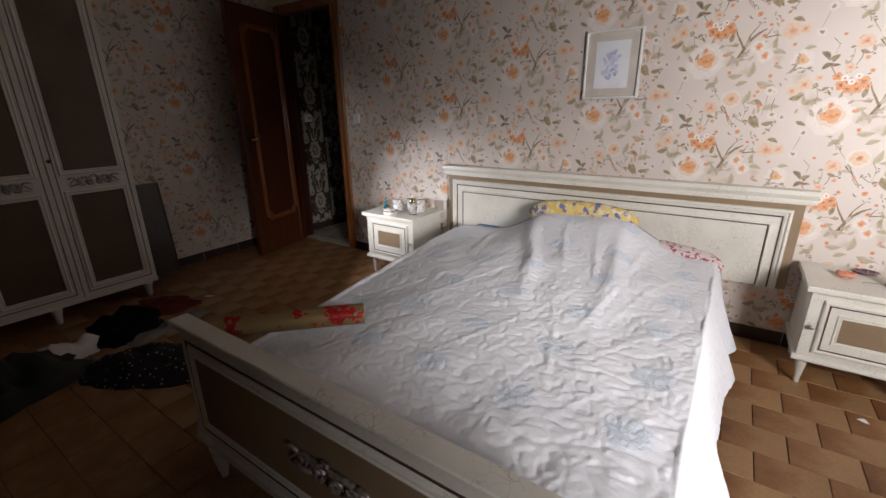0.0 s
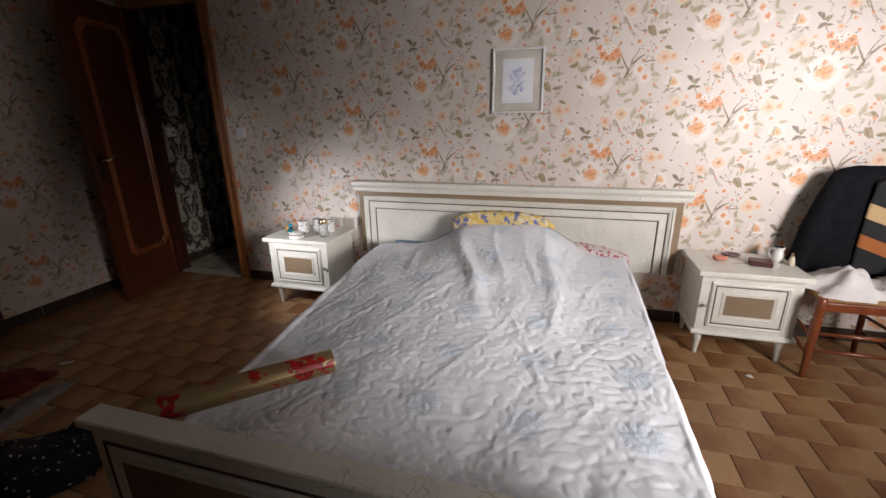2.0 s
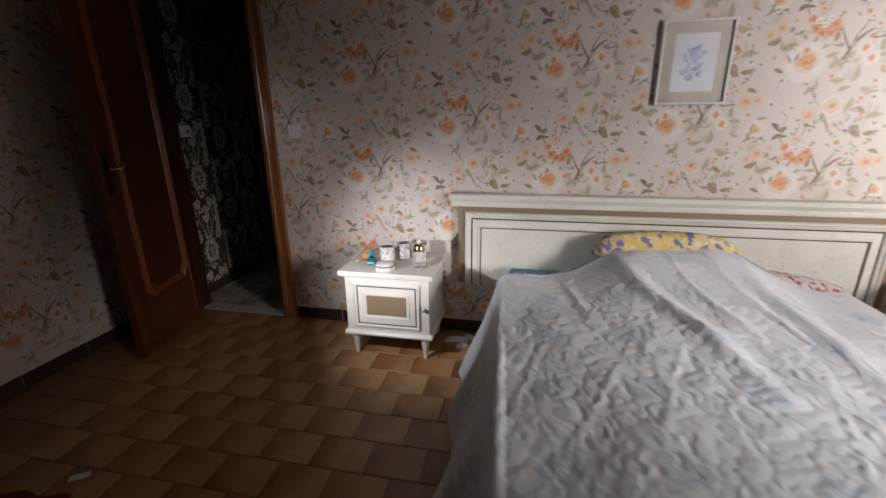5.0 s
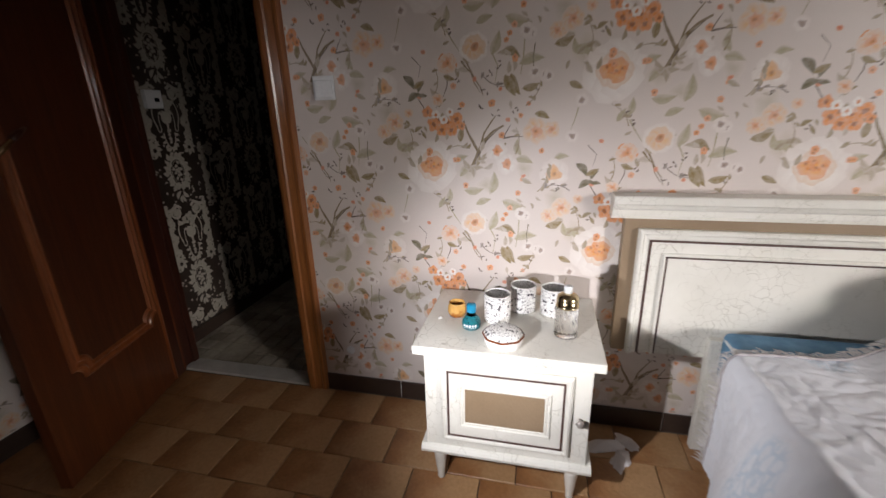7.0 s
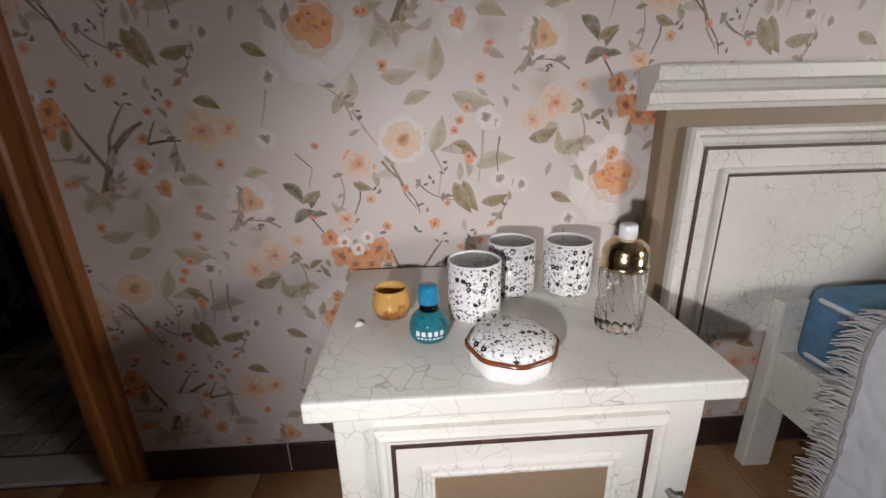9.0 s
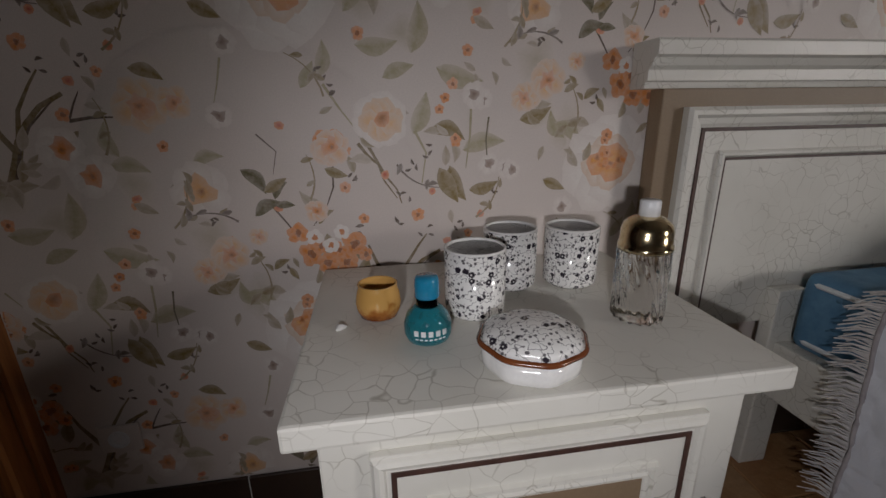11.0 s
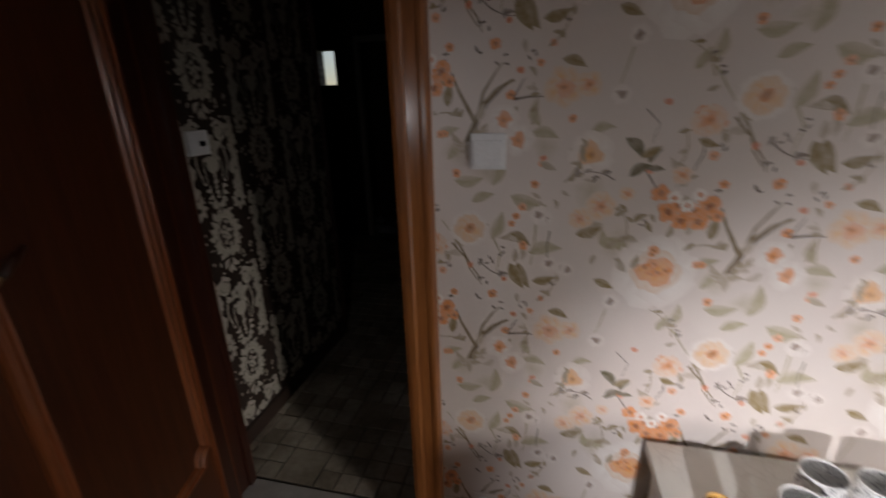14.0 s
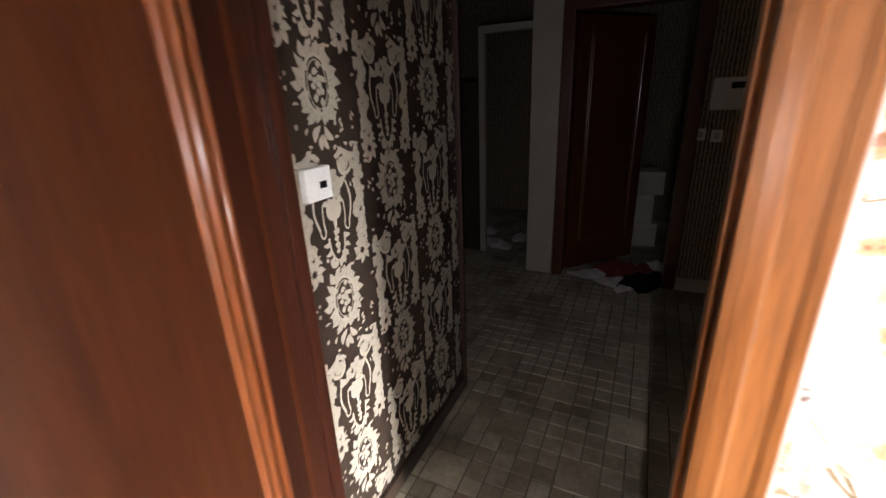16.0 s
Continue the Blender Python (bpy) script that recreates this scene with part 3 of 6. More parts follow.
def bedside(label, place, knob_side):
    ns = thing("bedside_cabinet", label, "bedside cabinet", place, "pair of bedside cabinets")
    w, d = 0.247, 0.395
    body = bmesh.new()
    box(body, -w, w, -d, -0.006, 0.165, 0.518, 0.003)
    part("body", body, M_CREAM, ns)
    part("top", boxed(-0.2735, 0.2735, -0.426, 0.0, 0.516, 0.545, 0.004), M_CREAM, ns, "cream crackled top")
    part("base_moulding", bar_profile(bmesh.new(), [(-0.004, 0.148), (-d - 0.016, 0.148), (-d - 0.018, 0.158), (-d - 0.012, 0.166), (-d - 0.004, 0.172), (-0.004, 0.172)], -w - 0.016, w + 0.016), M_CREAM, ns)
    door = part("door", boxed(-0.195, 0.195, -d - 0.010, -d + 0.001, 0.200, 0.480, 0.002), M_CREAM, ns)
    part("outer_moulding", moulding(bmesh.new(), -0.194, 0.194, 0.203, 0.477, -d - 0.0095, [(0, 0), (0.003, 0.004), (0.008, 0.006), (0.013, 0.004), (0.016, 0)]), M_CREAM, door)
    part("line", moulding(bmesh.new(), -0.174, 0.174, 0.222, 0.458, -d - 0.0098, [(0, 0), (0, 0.002), (0.006, 0.002), (0.006, 0)]), M_LINE, door, "thin dark brown line")
    part("inner_moulding", moulding(bmesh.new(), -0.137, 0.137, 0.262, 0.420, -d - 0.0095, [(0, 0), (0.002, 0.006), (0.006, 0.006), (0.008, 0.002), (0.012, 0.002), (0.014, 0.005), (0.018, 0.004), (0.020, 0)]), M_CREAM, door)
    part("tan_panel", boxed(-0.118, 0.118, -d - 0.012, -d - 0.009, 0.281, 0.401), M_TAN, door, "tan lacquered panel")
    bm = lathe(bmesh.new(), [(0.005, 0), (0.005, 0.012), (0.010, 0.016), (0.0125, 0.021), (0.010, 0.026), (0.004, 0.028)], 12, squash=lambda a: 1 + 0.12 * math.cos(6 * a))
    bmesh.ops.rotate(bm, matrix=Matrix.Rotation(radians(90), 3, "X"), verts=bm.verts[:])
    bmesh.ops.translate(bm, vec=(knob_side * 0.219, -d, 0.335), verts=bm.verts[:])
    part("knob", bm, M_SILVER, door, "small fluted metal knob", True)
    for sx in (-1, 1):
        for sy in (-0.040, -d + 0.035):
            part("leg", lathe(bmesh.new(), NS_LEG, 16, (sx * (w - 0.035), sy, 0)), M_CREAM, ns, smooth=True)
    return ns


bedside("cream lacquered bedside cabinet with a tan panel beside the doorway", pose(-0.858, -0.020, 0), 1)
bedside("cream lacquered bedside cabinet with a tan panel beside the rush chair", pose(2.068, -0.030, 0), -1)


# ---- printed wallpapers: the print's shapes lie on the walls ----
class Print:
    """Collects coloured shapes in the plane (u, v); later shapes lie on earlier ones."""

    def __init__(self):
        self.pts, self.cols, self.faces, self.layer = [], [], [], 0

    def fan(self, centre, rim, inner, outer):
        self.layer += 1
        k = len(self.pts)
        h = 0.0000011 * self.layer
        self.pts.append((*centre, h))
        self.cols.append(inner)
        for p in rim:
            self.pts.append((*p, h))
            self.cols.append(outer)
        n = len(rim)
        for i in range(n):
            self.faces.append((k, k + 1 + i, k + 1 + (i + 1) % n))

    def blot(self, u, v, r, inner, outer, wob=0.2, n=11, stretch=1.0, turn=0.0):
        rim = []
        for i in range(n):
            a = 2 * math.pi * i / n
            q = r * (1 + wob * (random.random() * 2 - 1))
            x, y = q * math.cos(a), q * math.sin(a) * stretch
            rim.append((u + x * math.cos(turn) - y * math.sin(turn), v + x * math.sin(turn) + y * math.cos(turn)))
        self.fan((u, v), rim, inner, outer)

    def leaf(self, u, v, length, width, angle, dark, light, bend=0.15):
        ca, sa = math.cos(radians(angle)), math.sin(radians(angle))
        mid, left, right = [], [], []
        for i in range(8):
            t = i / 7
            w = width * math.sin(math.pi * t ** 0.8) * 0.5
            x, y = length * (t - 0.5), bend * length * math.sin(math.pi * t)
            for side, store in ((0, mid), (w, left), (-w, right)):
                store.append((u + x * ca - (y + side) * sa, v + x * sa + (y + side) * ca))
        self.layer += 1
        h = 0.0000011 * self.layer
        k = len(self.pts)
        for i in range(8):
            for p, c in ((left[i], light), (mid[i], dark), (right[i], tuple((a + b) / 2 for a, b in zip(dark, light)))):
                self.pts.append((*p, h))
                self.cols.append(c)
        for i in range(7):
            a = k + 3 * i
            self.faces += [(a, a + 1, a + 4, a + 3), (a + 1, a + 2, a + 5, a + 4)]

    def stem(self, pts, width, colour, end=0.35):
        self.layer += 1
        h = 0.0000011 * self.layer
        k = len(self.pts)
        for i, (x, y) in enumerate(pts):
            x0, y0 = pts[max(0, i - 1)]
            x1, y1 = pts[min(len(pts) - 1, i + 1)]
            d = math.hypot(x1 - x0, y1 - y0) or 1
            w = width * 0.5 * (1 - (1 - end) * i / (len(pts) - 1)) * (0.85 + 0.3 * random.random())
            for s in (1, -1):
                self.pts.append((x - s * w * (y1 - y0) / d, y + s * w * (x1 - x0) / d, h))
                self.cols.append(colour)
        for i in range(len(pts) - 1):
            a = k + 2 * i
            self.faces.append((a, a + 1, a + 3, a + 2))

    def ring(self, u, v, ru, rv, width, colour, n=28, start=0.0, sweep=1.0):
        self.stem([(u + ru * math.cos(start + sweep * 2 * math.pi * i / n), v + rv * math.sin(start + sweep * 2 * math.pi * i / n)) for i in range(n + 1)], width, colour, 1.0)

    def lay(self, name, mat, place, cells, inside, parent):
        """Repeats the motif at the given cells; place takes (u, v, height) to the world."""
        P, C = np.array(self.pts), np.array([(*c, 1.0) for c in self.cols])
        verts, cols, faces = [], [], []
        for cu, cv in cells:
            keep = [f for f in self.faces if all(inside(P[i][0] + cu, P[i][1] + cv) for i in f)]
            if not keep:
                continue
            used = sorted({i for f in keep for i in f})
            index = {i: len(verts) + k for k, i in enumerate(used)}
            verts += [place(P[i][0] + cu, P[i][1] + cv, P[i][2]) for i in used]
            cols += [C[i] for i in used]
            faces += [tuple(index[i] for i in f) for f in keep]
        me = bpy.data.meshes.new(name)
        me.from_pydata(verts, [], faces)
        ink = me.color_attributes.new("ink", "FLOAT_COLOR", "POINT")
        ink.data.foreach_set("color", np.array(cols, dtype=np.float32).ravel())
        me.materials.append(mat)
        ob = new(name, me)
        ob.parent = parent
        return tagged(ob, kind="stuff")


def toward(c, amount, ground=PAPER):
    return tuple(a + (g - a) * amount for a, g in zip(c, ground))


random.seed(11)
U = 0.00098
WHITE, ORANGE, DEEP, PEACH, ROSE = (0.82, 0.78, 0.74), (0.72, 0.225, 0.010), (0.33, 0.09, 0.006), (0.76, 0.42, 0.13), (0.66, 0.22, 0.17)
OLIVE, GREEN, PALE, BROWN, TRUNK = (0.23, 0.16, 0.045), (0.115, 0.095, 0.035), (0.39, 0.34, 0.21), (0.085, 0.05, 0.028), (0.19, 0.13, 0.05)
fl = Print()


def petals(dx, dz, r, n, inner, outer, spread=0.55, size=0.55):
    for i in range(n):
        a = 2 * math.pi * (i + random.random() * 0.5) / n
        fl.blot((dx + r * spread * math.cos(a)) * U, (dz + r * spread * math.sin(a)) * U, r * size * U, inner, outer, 0.18, 9)


def leaves(colour, pale, rows):
    for dx, dz, length, angle in rows:
        fl.leaf(dx * U, dz * U, length * U, length * 0.42 * U, angle, colour, toward(colour, pale), random.uniform(-0.15, 0.2))


def blossoms(rows, petal, heart, n=5):
    for dx, dz, r in rows:
        petals(dx, dz, r, n, toward(petal, 0.0 if n < 6 else 0.2), toward(petal, 0.28 if n < 6 else 0.85))
        fl.blot(dx * U, dz * U, r * (0.34 if n < 6 else 0.5) * U, heart, toward(heart, 0.1 if n < 6 else 0.5), 0.4, 11)
        if n > 6:
            fl.blot((dx + 1) * U, (dz - 1) * U, r * 0.2 * U, toward(DEEP, 0.1), toward(heart, 0.1), 0.4, 7)


def line(colour, width, *pts):
    fl.stem([(x * U, y * U) for x, y in pts], width * U, colour)


def sprig(dx, dz, angle, size, colour):
    """A thin curved twig with small paired leaves."""
    pts = []
    for i in range(7):
        t = i / 6
        a = radians(angle + 30 * t)
        pts.append((dx + size * t * math.cos(a), dz + size * t * math.sin(a)))
    fl.stem([(x * U, y * U) for x, y in pts], 4 * U, toward(colour, 0.15))
    for i, (x, y) in enumerate(pts[1:]):
        for s in (-1, 1):
            if random.random() < 0.38:
                leaves(toward(colour, random.uniform(0.0, 0.3)), 0.3, ((x + s * 5, y + 4, random.uniform(18, 32), angle + 20 * i / 6 + s * random.uniform(30, 65)),))


# washes, then pale leaves
for dx, dz, r in ((-85, 60, 52), (-60, 30, 40), (130, -20, 40), (330, -10, 36), (200, -70, 34), (20, -70, 30), (440, -110, 44), (-150, 95, 34)):
    fl.blot(dx * U, dz * U, r * U, toward(PALE, 0.45), toward(PALE, 0.95), 0.25, 12, 0.8, random.random() * 3)
leaves(PALE, 0.55, ((105, 25, 62, 20), (130, -20, 66, 35), (155, -85, 74, 5), (220, -60, 84, 80), (313, 65, 60, 100), (330, 15, 66, -10), (225, -200, 78, 70), (300, -135, 90, -15), (345, -260, 84, 10), (455, 25, 56, 15), (60, -110, 60, 80)))
leaves(PALE, 0.3, ((-110, 75, 60, 120), (-90, 55, 70, -40), (190, -130, 60, 20), (35, -135, 50, 60)))
# the great rose
petals(0, 0, 80, 9, WHITE, toward(WHITE, 0.7), 0.6, 0.62)
petals(0, 0, 52, 8, (0.78, 0.71, 0.65), toward(PEACH, 0.7), 0.6, 0.5)
fl.blot(0, 0, 38 * U, (0.80, 0.36, 0.05), toward(ORANGE, 0.35), 0.3, 16, 0.85)
for i in range(16):
    a, q = random.random() * 6.3, random.random() * 32
    fl.blot(q * math.cos(a) * U, q * math.sin(a) * 0.8 * U, 7 * U, random.choice((DEEP, (0.80, 0.40, 0.06), ORANGE)), toward(ORANGE, 0.2), 0.4, 7)
# trunk and twigs
line(TRUNK, 17, (150, -2), (165, 28), (178, 62), (196, 92), (222, 118), (258, 137))
line(BROWN, 7, (160, 5), (176, 50), (200, 88), (240, 125))
line(TRUNK, 11, (172, 45), (152, 82), (132, 118), (118, 156))
line(TRUNK, 8, (180, 70), (190, 112), (215, 150), (232, 172))
line(BROWN, 6, (258, 95), (290, 100), (326, 100))
line(BROWN, 4, (258, 95), (270, 120), (282, 140))
line(TRUNK, 6, (112, 370), (132, 338), (146, 312), (160, 285), (178, 262), (186, 235))
line(TRUNK, 6, (112, -250), (128, -272), (146, -288), (155, -318), (178, -352))
line(BROWN, 4, (65, 320), (62, 270), (45, 230), (20, 200))
line(BROWN, 4, (-55, 250), (-25, 205), (-10, 180))
line(PALE, 5, (60, -150), (85, -190), (110, -225))
line(PALE, 5, (215, -230), (235, -270), (225, -330))
line(PALE, 5, (320, -190), (318, -240), (310, -300))
line(PALE, 4, (500, 190), (490, 150), (480, 120))
line(GREEN, 4, (-245, 90), (-250, 50), (-245, -10))
line(BROWN, 3, (-60, -230), (-30, -260), (-40, -300))
for dx, dz in ((208, 300), (190, 250), (178, 200), (230, 180), (95, 280), (370, 255), (240, 330), (-35, 120), (300, 190), (-145, 215), (105, 190), (60, -130), (70, -160)):
    for k in range(3):
        leaves(BROWN, 0.25, ((dx + random.uniform(-12, 12), dz + random.uniform(-12, 12), 13, random.uniform(0, 180)),))
for dx, dz in ((157, 290), (245, 255), (272, 155), (-20, -215), (330, -35), (282, 20), (-258, -92), (560, -60)):
    fl.blot(dx * U, dz * U, 8 * U, (0.55, 0.10, 0.07), toward(ORANGE, 0.3), 0.3, 7)
# leaves in front
leaves(toward(OLIVE, 0.35), 0.45, ((140, -8, 52, 160), (162, -14, 58, 15), (150, -22, 44, -80), (128, 12, 40, 130), (186, 20, 40, 30)))
leaves(GREEN, 0.25, ((-75, 285, 60, -50), (-55, 235, 56, 25), (-30, 268, 40, 50), (-25, 240, 34, 0)))
leaves(OLIVE, 0.3, ((110, 110, 56, 80), (92, 150, 46, 110), (-45, 128, 36, 30), (-25, 108, 30, -60), (-110, -40, 52, -25), (295, 268, 76, -65), (385, 165, 54, -20), (275, -240, 70, -15), (277, -332, 78, -62), (345, -335, 60, 15), (-155, 95, 66, 20), (560, -20, 48, 30), (70, -300, 44, -20), (45, 215, 40, 40)))
scatter = random.Random(21)
for cx, cz in ((40, 150), (150, 40), (60, -270), (300, 160), (420, -20), (-130, 120), (230, -230), (-60, 40), (330, -120)):
    for k in range(5):
        leaves(toward(OLIVE, scatter.uniform(0.1, 0.55)), 0.4, ((cx + scatter.gauss(0, 42), cz + scatter.gauss(0, 38), scatter.uniform(22, 46), scatter.uniform(0, 360)),))
    for k in range(3):
        blossoms(((cx + scatter.gauss(0, 40), cz + scatter.gauss(0, 36), scatter.uniform(8, 13)),), toward(ORANGE, scatter.uniform(0.0, 0.3)), DEEP)
# blossoms
blossoms(((10, 145, 22), (40, 125, 20), (75, 125, 20), (92, 160, 24), (-10, 187, 19), (30, 160, 15), (62, 150, 16), (112, 138, 14), (52, 352, 18), (76, 330, 16), (70, -240, 16)), ORANGE, DEEP)
blossoms(((62, 338, 30), (65, -255, 30), (28, 228, 20)), (0.75, 0.37, 0.11), ORANGE, 7)
blossoms(((48, 160, 15), (20, 178, 15), (70, 185, 14)), WHITE, (0.6, 0.2, 0.05))
blossoms(((-135, 160, 28), (-170, 125, 24), (365, 118, 40), (418, 122, 26), (465, -145, 32), (420, -175, 24), (-80, 185, 16)), PEACH, toward(ORANGE, 0.15), 7)
blossoms(((235, 52, 34), (270, 7, 34)), WHITE, ORANGE, 7)
blossoms(((435, -25, 48), (155, -210, 46)), WHITE, (0.74, 0.36, 0.08), 8)
petals(155, -210, 36, 8, toward(PEACH, 0.2), toward(PEACH, 0.7))
fl.blot(158 * U, -206 * U, 14 * U, (0.35, 0.14, 0.03), toward(ORANGE, 0.3), 0.3, 9)
blossoms(((-90, -85, 20), (-258, 122, 18), (485, 100, 20), (325, -170, 22), (355, -295, 20), (-210, -5, 18), (400, 290, 17)), toward(WHITE, 0.35), (0.22, 0.13, 0.09), 6)
for dx, dz, angle, size, colour in ((-75, 60, 70, 90, OLIVE), (140, 60, 150, 80, OLIVE), (300, 40, 60, 90, OLIVE), (380, -90, 40, 90, OLIVE), (60, -170, 100, 90, OLIVE), (330, 200, 30, 90, OLIVE), (-110, 215, 140, 80, BROWN), (20, 250, 60, 80, OLIVE), (180, -290, -60, 90, BROWN)):
    sprig(dx, dz, angle, size, colour)

CW, CH = 0.5865, 0.585
R0U, R0V = -1.165, 1.013


def lattice(u0, u1, v0, v1, w, h, ou, ov):
    i0, i1 = int((u0 - ou) / w) - 2, int((u1 - ou) / w) + 2
    j0, j1 = int((v0 - ov) / h) - 2, int((v1 - ov) / h) + 2
    return [(ou + i * w, ov + j * h - (h / 2 if i % 2 else 0)) for i in range(i0, i1) for j in range(j0, j1)]


def head_inside(u, v):
    return 0.084 < v < CEILING - 0.01 and u < RIGHT - 0.01 and (u > DOOR_R + 0.08 or u < DOOR_L - 0.09 or v > DOOR_H + 0.09) and u > LEFT + 0.01


fl.lay("wallpaper_print", M_INK, lambda u, v, h: (u, -0.0006 - h, v), lattice(LEFT, RIGHT, 0, CEILING, CW, CH, R0U, R0V), head_inside, wall_north)
fl.lay("wallpaper_print", M_INK, lambda u, v, h: (LEFT + 0.0006 + h, u, v), lattice(-2.2, 0, 0, CEILING, CW, CH, -0.45, 1.15),
       lambda u, v: 0.084 < v < CEILING - 0.01 and -2.2 < u < -0.01, wall_west)

# damask of the hall
random.seed(5)
fl = Print()
CREAM = (0.43, 0.395, 0.33)
DIM = (0.36, 0.33, 0.275)
U = 0.001


def spiral(cx, cy, r, hand, turns=1.4, start=90, width=9):
    n = 18
    pts = []
    for i in range(n):
        t = i / (n - 1)
        a = radians(start) + hand * t * turns * 2 * math.pi
        pts.append(((cx + r * (1 - 0.75 * t) * math.cos(a)) * U, (cy + r * (1 - 0.75 * t) * math.sin(a)) * U))
    fl.stem(pts, width * U, CREAM, 0.6)


for s in (-1, 1):
    # medallion's leafy surround
    for k in range(9):
        a = radians(90 - s * (12 + k * 19))
        rr = 70 + 9 * math.sin(k * 2.1)
        fl.leaf(rr * 0.92 * math.cos(a) * U, rr * 1.2 * math.sin(a) * U, 44 * U, 26 * U, math.degrees(a), CREAM, DIM)
    for k in range(6):
        a = radians(80 - s * k * 32)
        fl.blot(62 * math.cos(a) * U, 84 * math.sin(a) * U, 13 * U, CREAM, DIM, 0.25, 8)
    # sprays under and over it
    fl.leaf(s * 22 * U, -118 * U, 52 * U, 22 * U, 90 + s * 38, CREAM, DIM)
    fl.leaf(s * 8 * U, -140 * U, 44 * U, 18 * U, 90 + s * 14, CREAM, DIM)
    fl.leaf(s * 24 * U, 124 * U, 44 * U, 22 * U, 90 - s * 46, CREAM, DIM)
    # acanthus scrolls over the urn
    spiral(s * 66, -205, 40, -s, 1.5, 90 + s * 60, 12)
    fl.blot(s * 66 * U, -205 * U, 20 * U, CREAM, DIM, 0.12, 12)
    fl.ring(s * 66 * U, -205 * U, 27 * U, 31 * U, 5 * U, CREAM, 18)
    fl.leaf(s * 92 * U, -168 * U, 82 * U, 28 * U, 90 + s * 68, CREAM, DIM, s * 0.25)
    fl.leaf(s * 52 * U, -255 * U, 50 * U, 22 * U, 90 - s * 50, CREAM, DIM)
    # swags beside the urn
    fl.stem([(s * (62 + 16 * math.sin(i / 9 * math.pi)) * U, (-250 - 13 * i) * U) for i in range(10)], 7 * U, CREAM, 1.0)
    fl.stem([(s * (42 + 4 * math.sin(i / 9 * math.pi)) * U, (-300 - 8 * i) * U) for i in range(10)], 5 * U, CREAM, 1.0)
    fl.ring(s * 52 * U, -368 * U, 11 * U, 22 * U, 5 * U, CREAM, 14, math.pi, 0.5)
    # garlands on both flanks
    for k in range(17):
        fl.blot((s * (112 + 9 * math.sin(k * 1.3)) + random.uniform(-6, 6)) * U, (-215 - 15 * k) * U, random.uniform(12, 19) * U, CREAM, DIM, 0.35, 8)
        fl.blot((s * (128 + 8 * math.sin(k * 1.7)) + random.uniform(-6, 6)) * U, (-170 - 15 * k) * U, random.uniform(9, 15) * U, CREAM, DIM, 0.35, 7)
    spiral(s * 112, 160, 30, s, 1.3, 200, 14)
    for k in range(7):
        a = k * 0.9
        fl.leaf((s * 108 + 26 * math.cos(a)) * U, (118 + 26 * math.sin(a)) * U, 36 * U, 22 * U, math.degrees(a), CREAM, DIM)
fl.ring(0, 0, 47 * U, 70 * U, 9 * U, CREAM)
fl.ring(0, 0, 36 * U, 58 * U, 4 * U, DIM)
for k in range(12):
    a = k * 2.4
    q = 6 + 2.1 * k
    fl.blot(q * math.cos(a) * U, q * 1.7 * math.sin(a) * U, 9.5 * U, CREAM, DIM, 0.3, 8)
# flowers in the urn, the urn and its pendant
for k in range(26):
    fl.blot(random.uniform(-36, 36) * U, (-215 - random.uniform(0, 85)) * U, random.uniform(8, 14) * U, CREAM, DIM, 0.35, 8)
fl.blot(0, -322 * U, 32 * U, CREAM, CREAM, 0.05, 14, 0.95)
fl.stem([(-40 * U, -300 * U), (0, -305 * U), (40 * U, -300 * U)], 12 * U, CREAM, 1.0)
fl.stem([(0, -350 * U), (0, -378 * U)], 20 * U, CREAM, 0.4)
for k, r in enumerate((12, 9, 10, 8)):
    fl.blot(0, (-385 - 19 * k) * U, r * U, CREAM, DIM, 0.3, 9)
fl.ring(0, -395 * U, 34 * U, 75 * U, 7 * U, CREAM, 18, math.pi, 0.5)
for k in range(9):
    a = math.pi * (1 + k / 8)
    fl.leaf(44 * math.cos(a) * U, (-410 + 70 * math.sin(a)) * U, 30 * U, 15 * U, math.degrees(a), CREAM, DIM)
for k in range(90):
    x, y = random.uniform(-150, 150), random.uniform(-440, 150)
    if (x / 62) ** 2 + (y / 88) ** 2 < 1 or (abs(x) < 60 and -420 < y < -180):
        continue
    if k % 3:
        fl.leaf(x * U, y * U, random.uniform(16, 26) * U, random.uniform(7, 11) * U, random.uniform(0, 180), CREAM, DIM)
    else:
        fl.blot(x * U, y * U, random.uniform(5, 8) * U, CREAM, DIM, 0.3, 7)
hall_west = bpy.data.objects["wall_hall_west"]
M_DAMASK = printed("damask_print", 0.55)
fl.lay("wallpaper_print", M_DAMASK, lambda u, v, h: (-2.635 + 0.0006 + h, u, v), lattice(0.1, 1.22, 0, CEILING, 0.305, 0.593, 0.372, 1.521),
       lambda u, v: 0.075 < v < CEILING - 0.01 and THICK + 0.004 < u < 1.218, hall_west)


# ---- wardrobe ----
ward = thing("wardrobe", "tall cream lacquered wardrobe with brown panelled doors", "wardrobe", pose(-2.20, -1.66, 0))
M_WPANEL = mottled("brown_door_panel", (0.085, 0.052, 0.028), (0.12, 0.076, 0.044), 5, 0.5, 0, 0.1)
WL, WH = 1.86, 2.30
bm = bmesh.new()
for b in ((-0.47, -0.02, -0.03, 0.0, 0.13, WH), (-0.47, -0.02, -WL, -WL + 0.03, 0.13, WH), (-0.47, -0.02, -WL + 0.03, -0.03, 0.13, 0.16), (-0.47, -0.02, -WL + 0.03, -0.03, WH - 0.03, WH), (-0.47, -0.46, -WL + 0.03, -0.03, 0.16, WH - 0.03)):
    box(bm, *b)
part("body", bm, M_CREAM, ward)
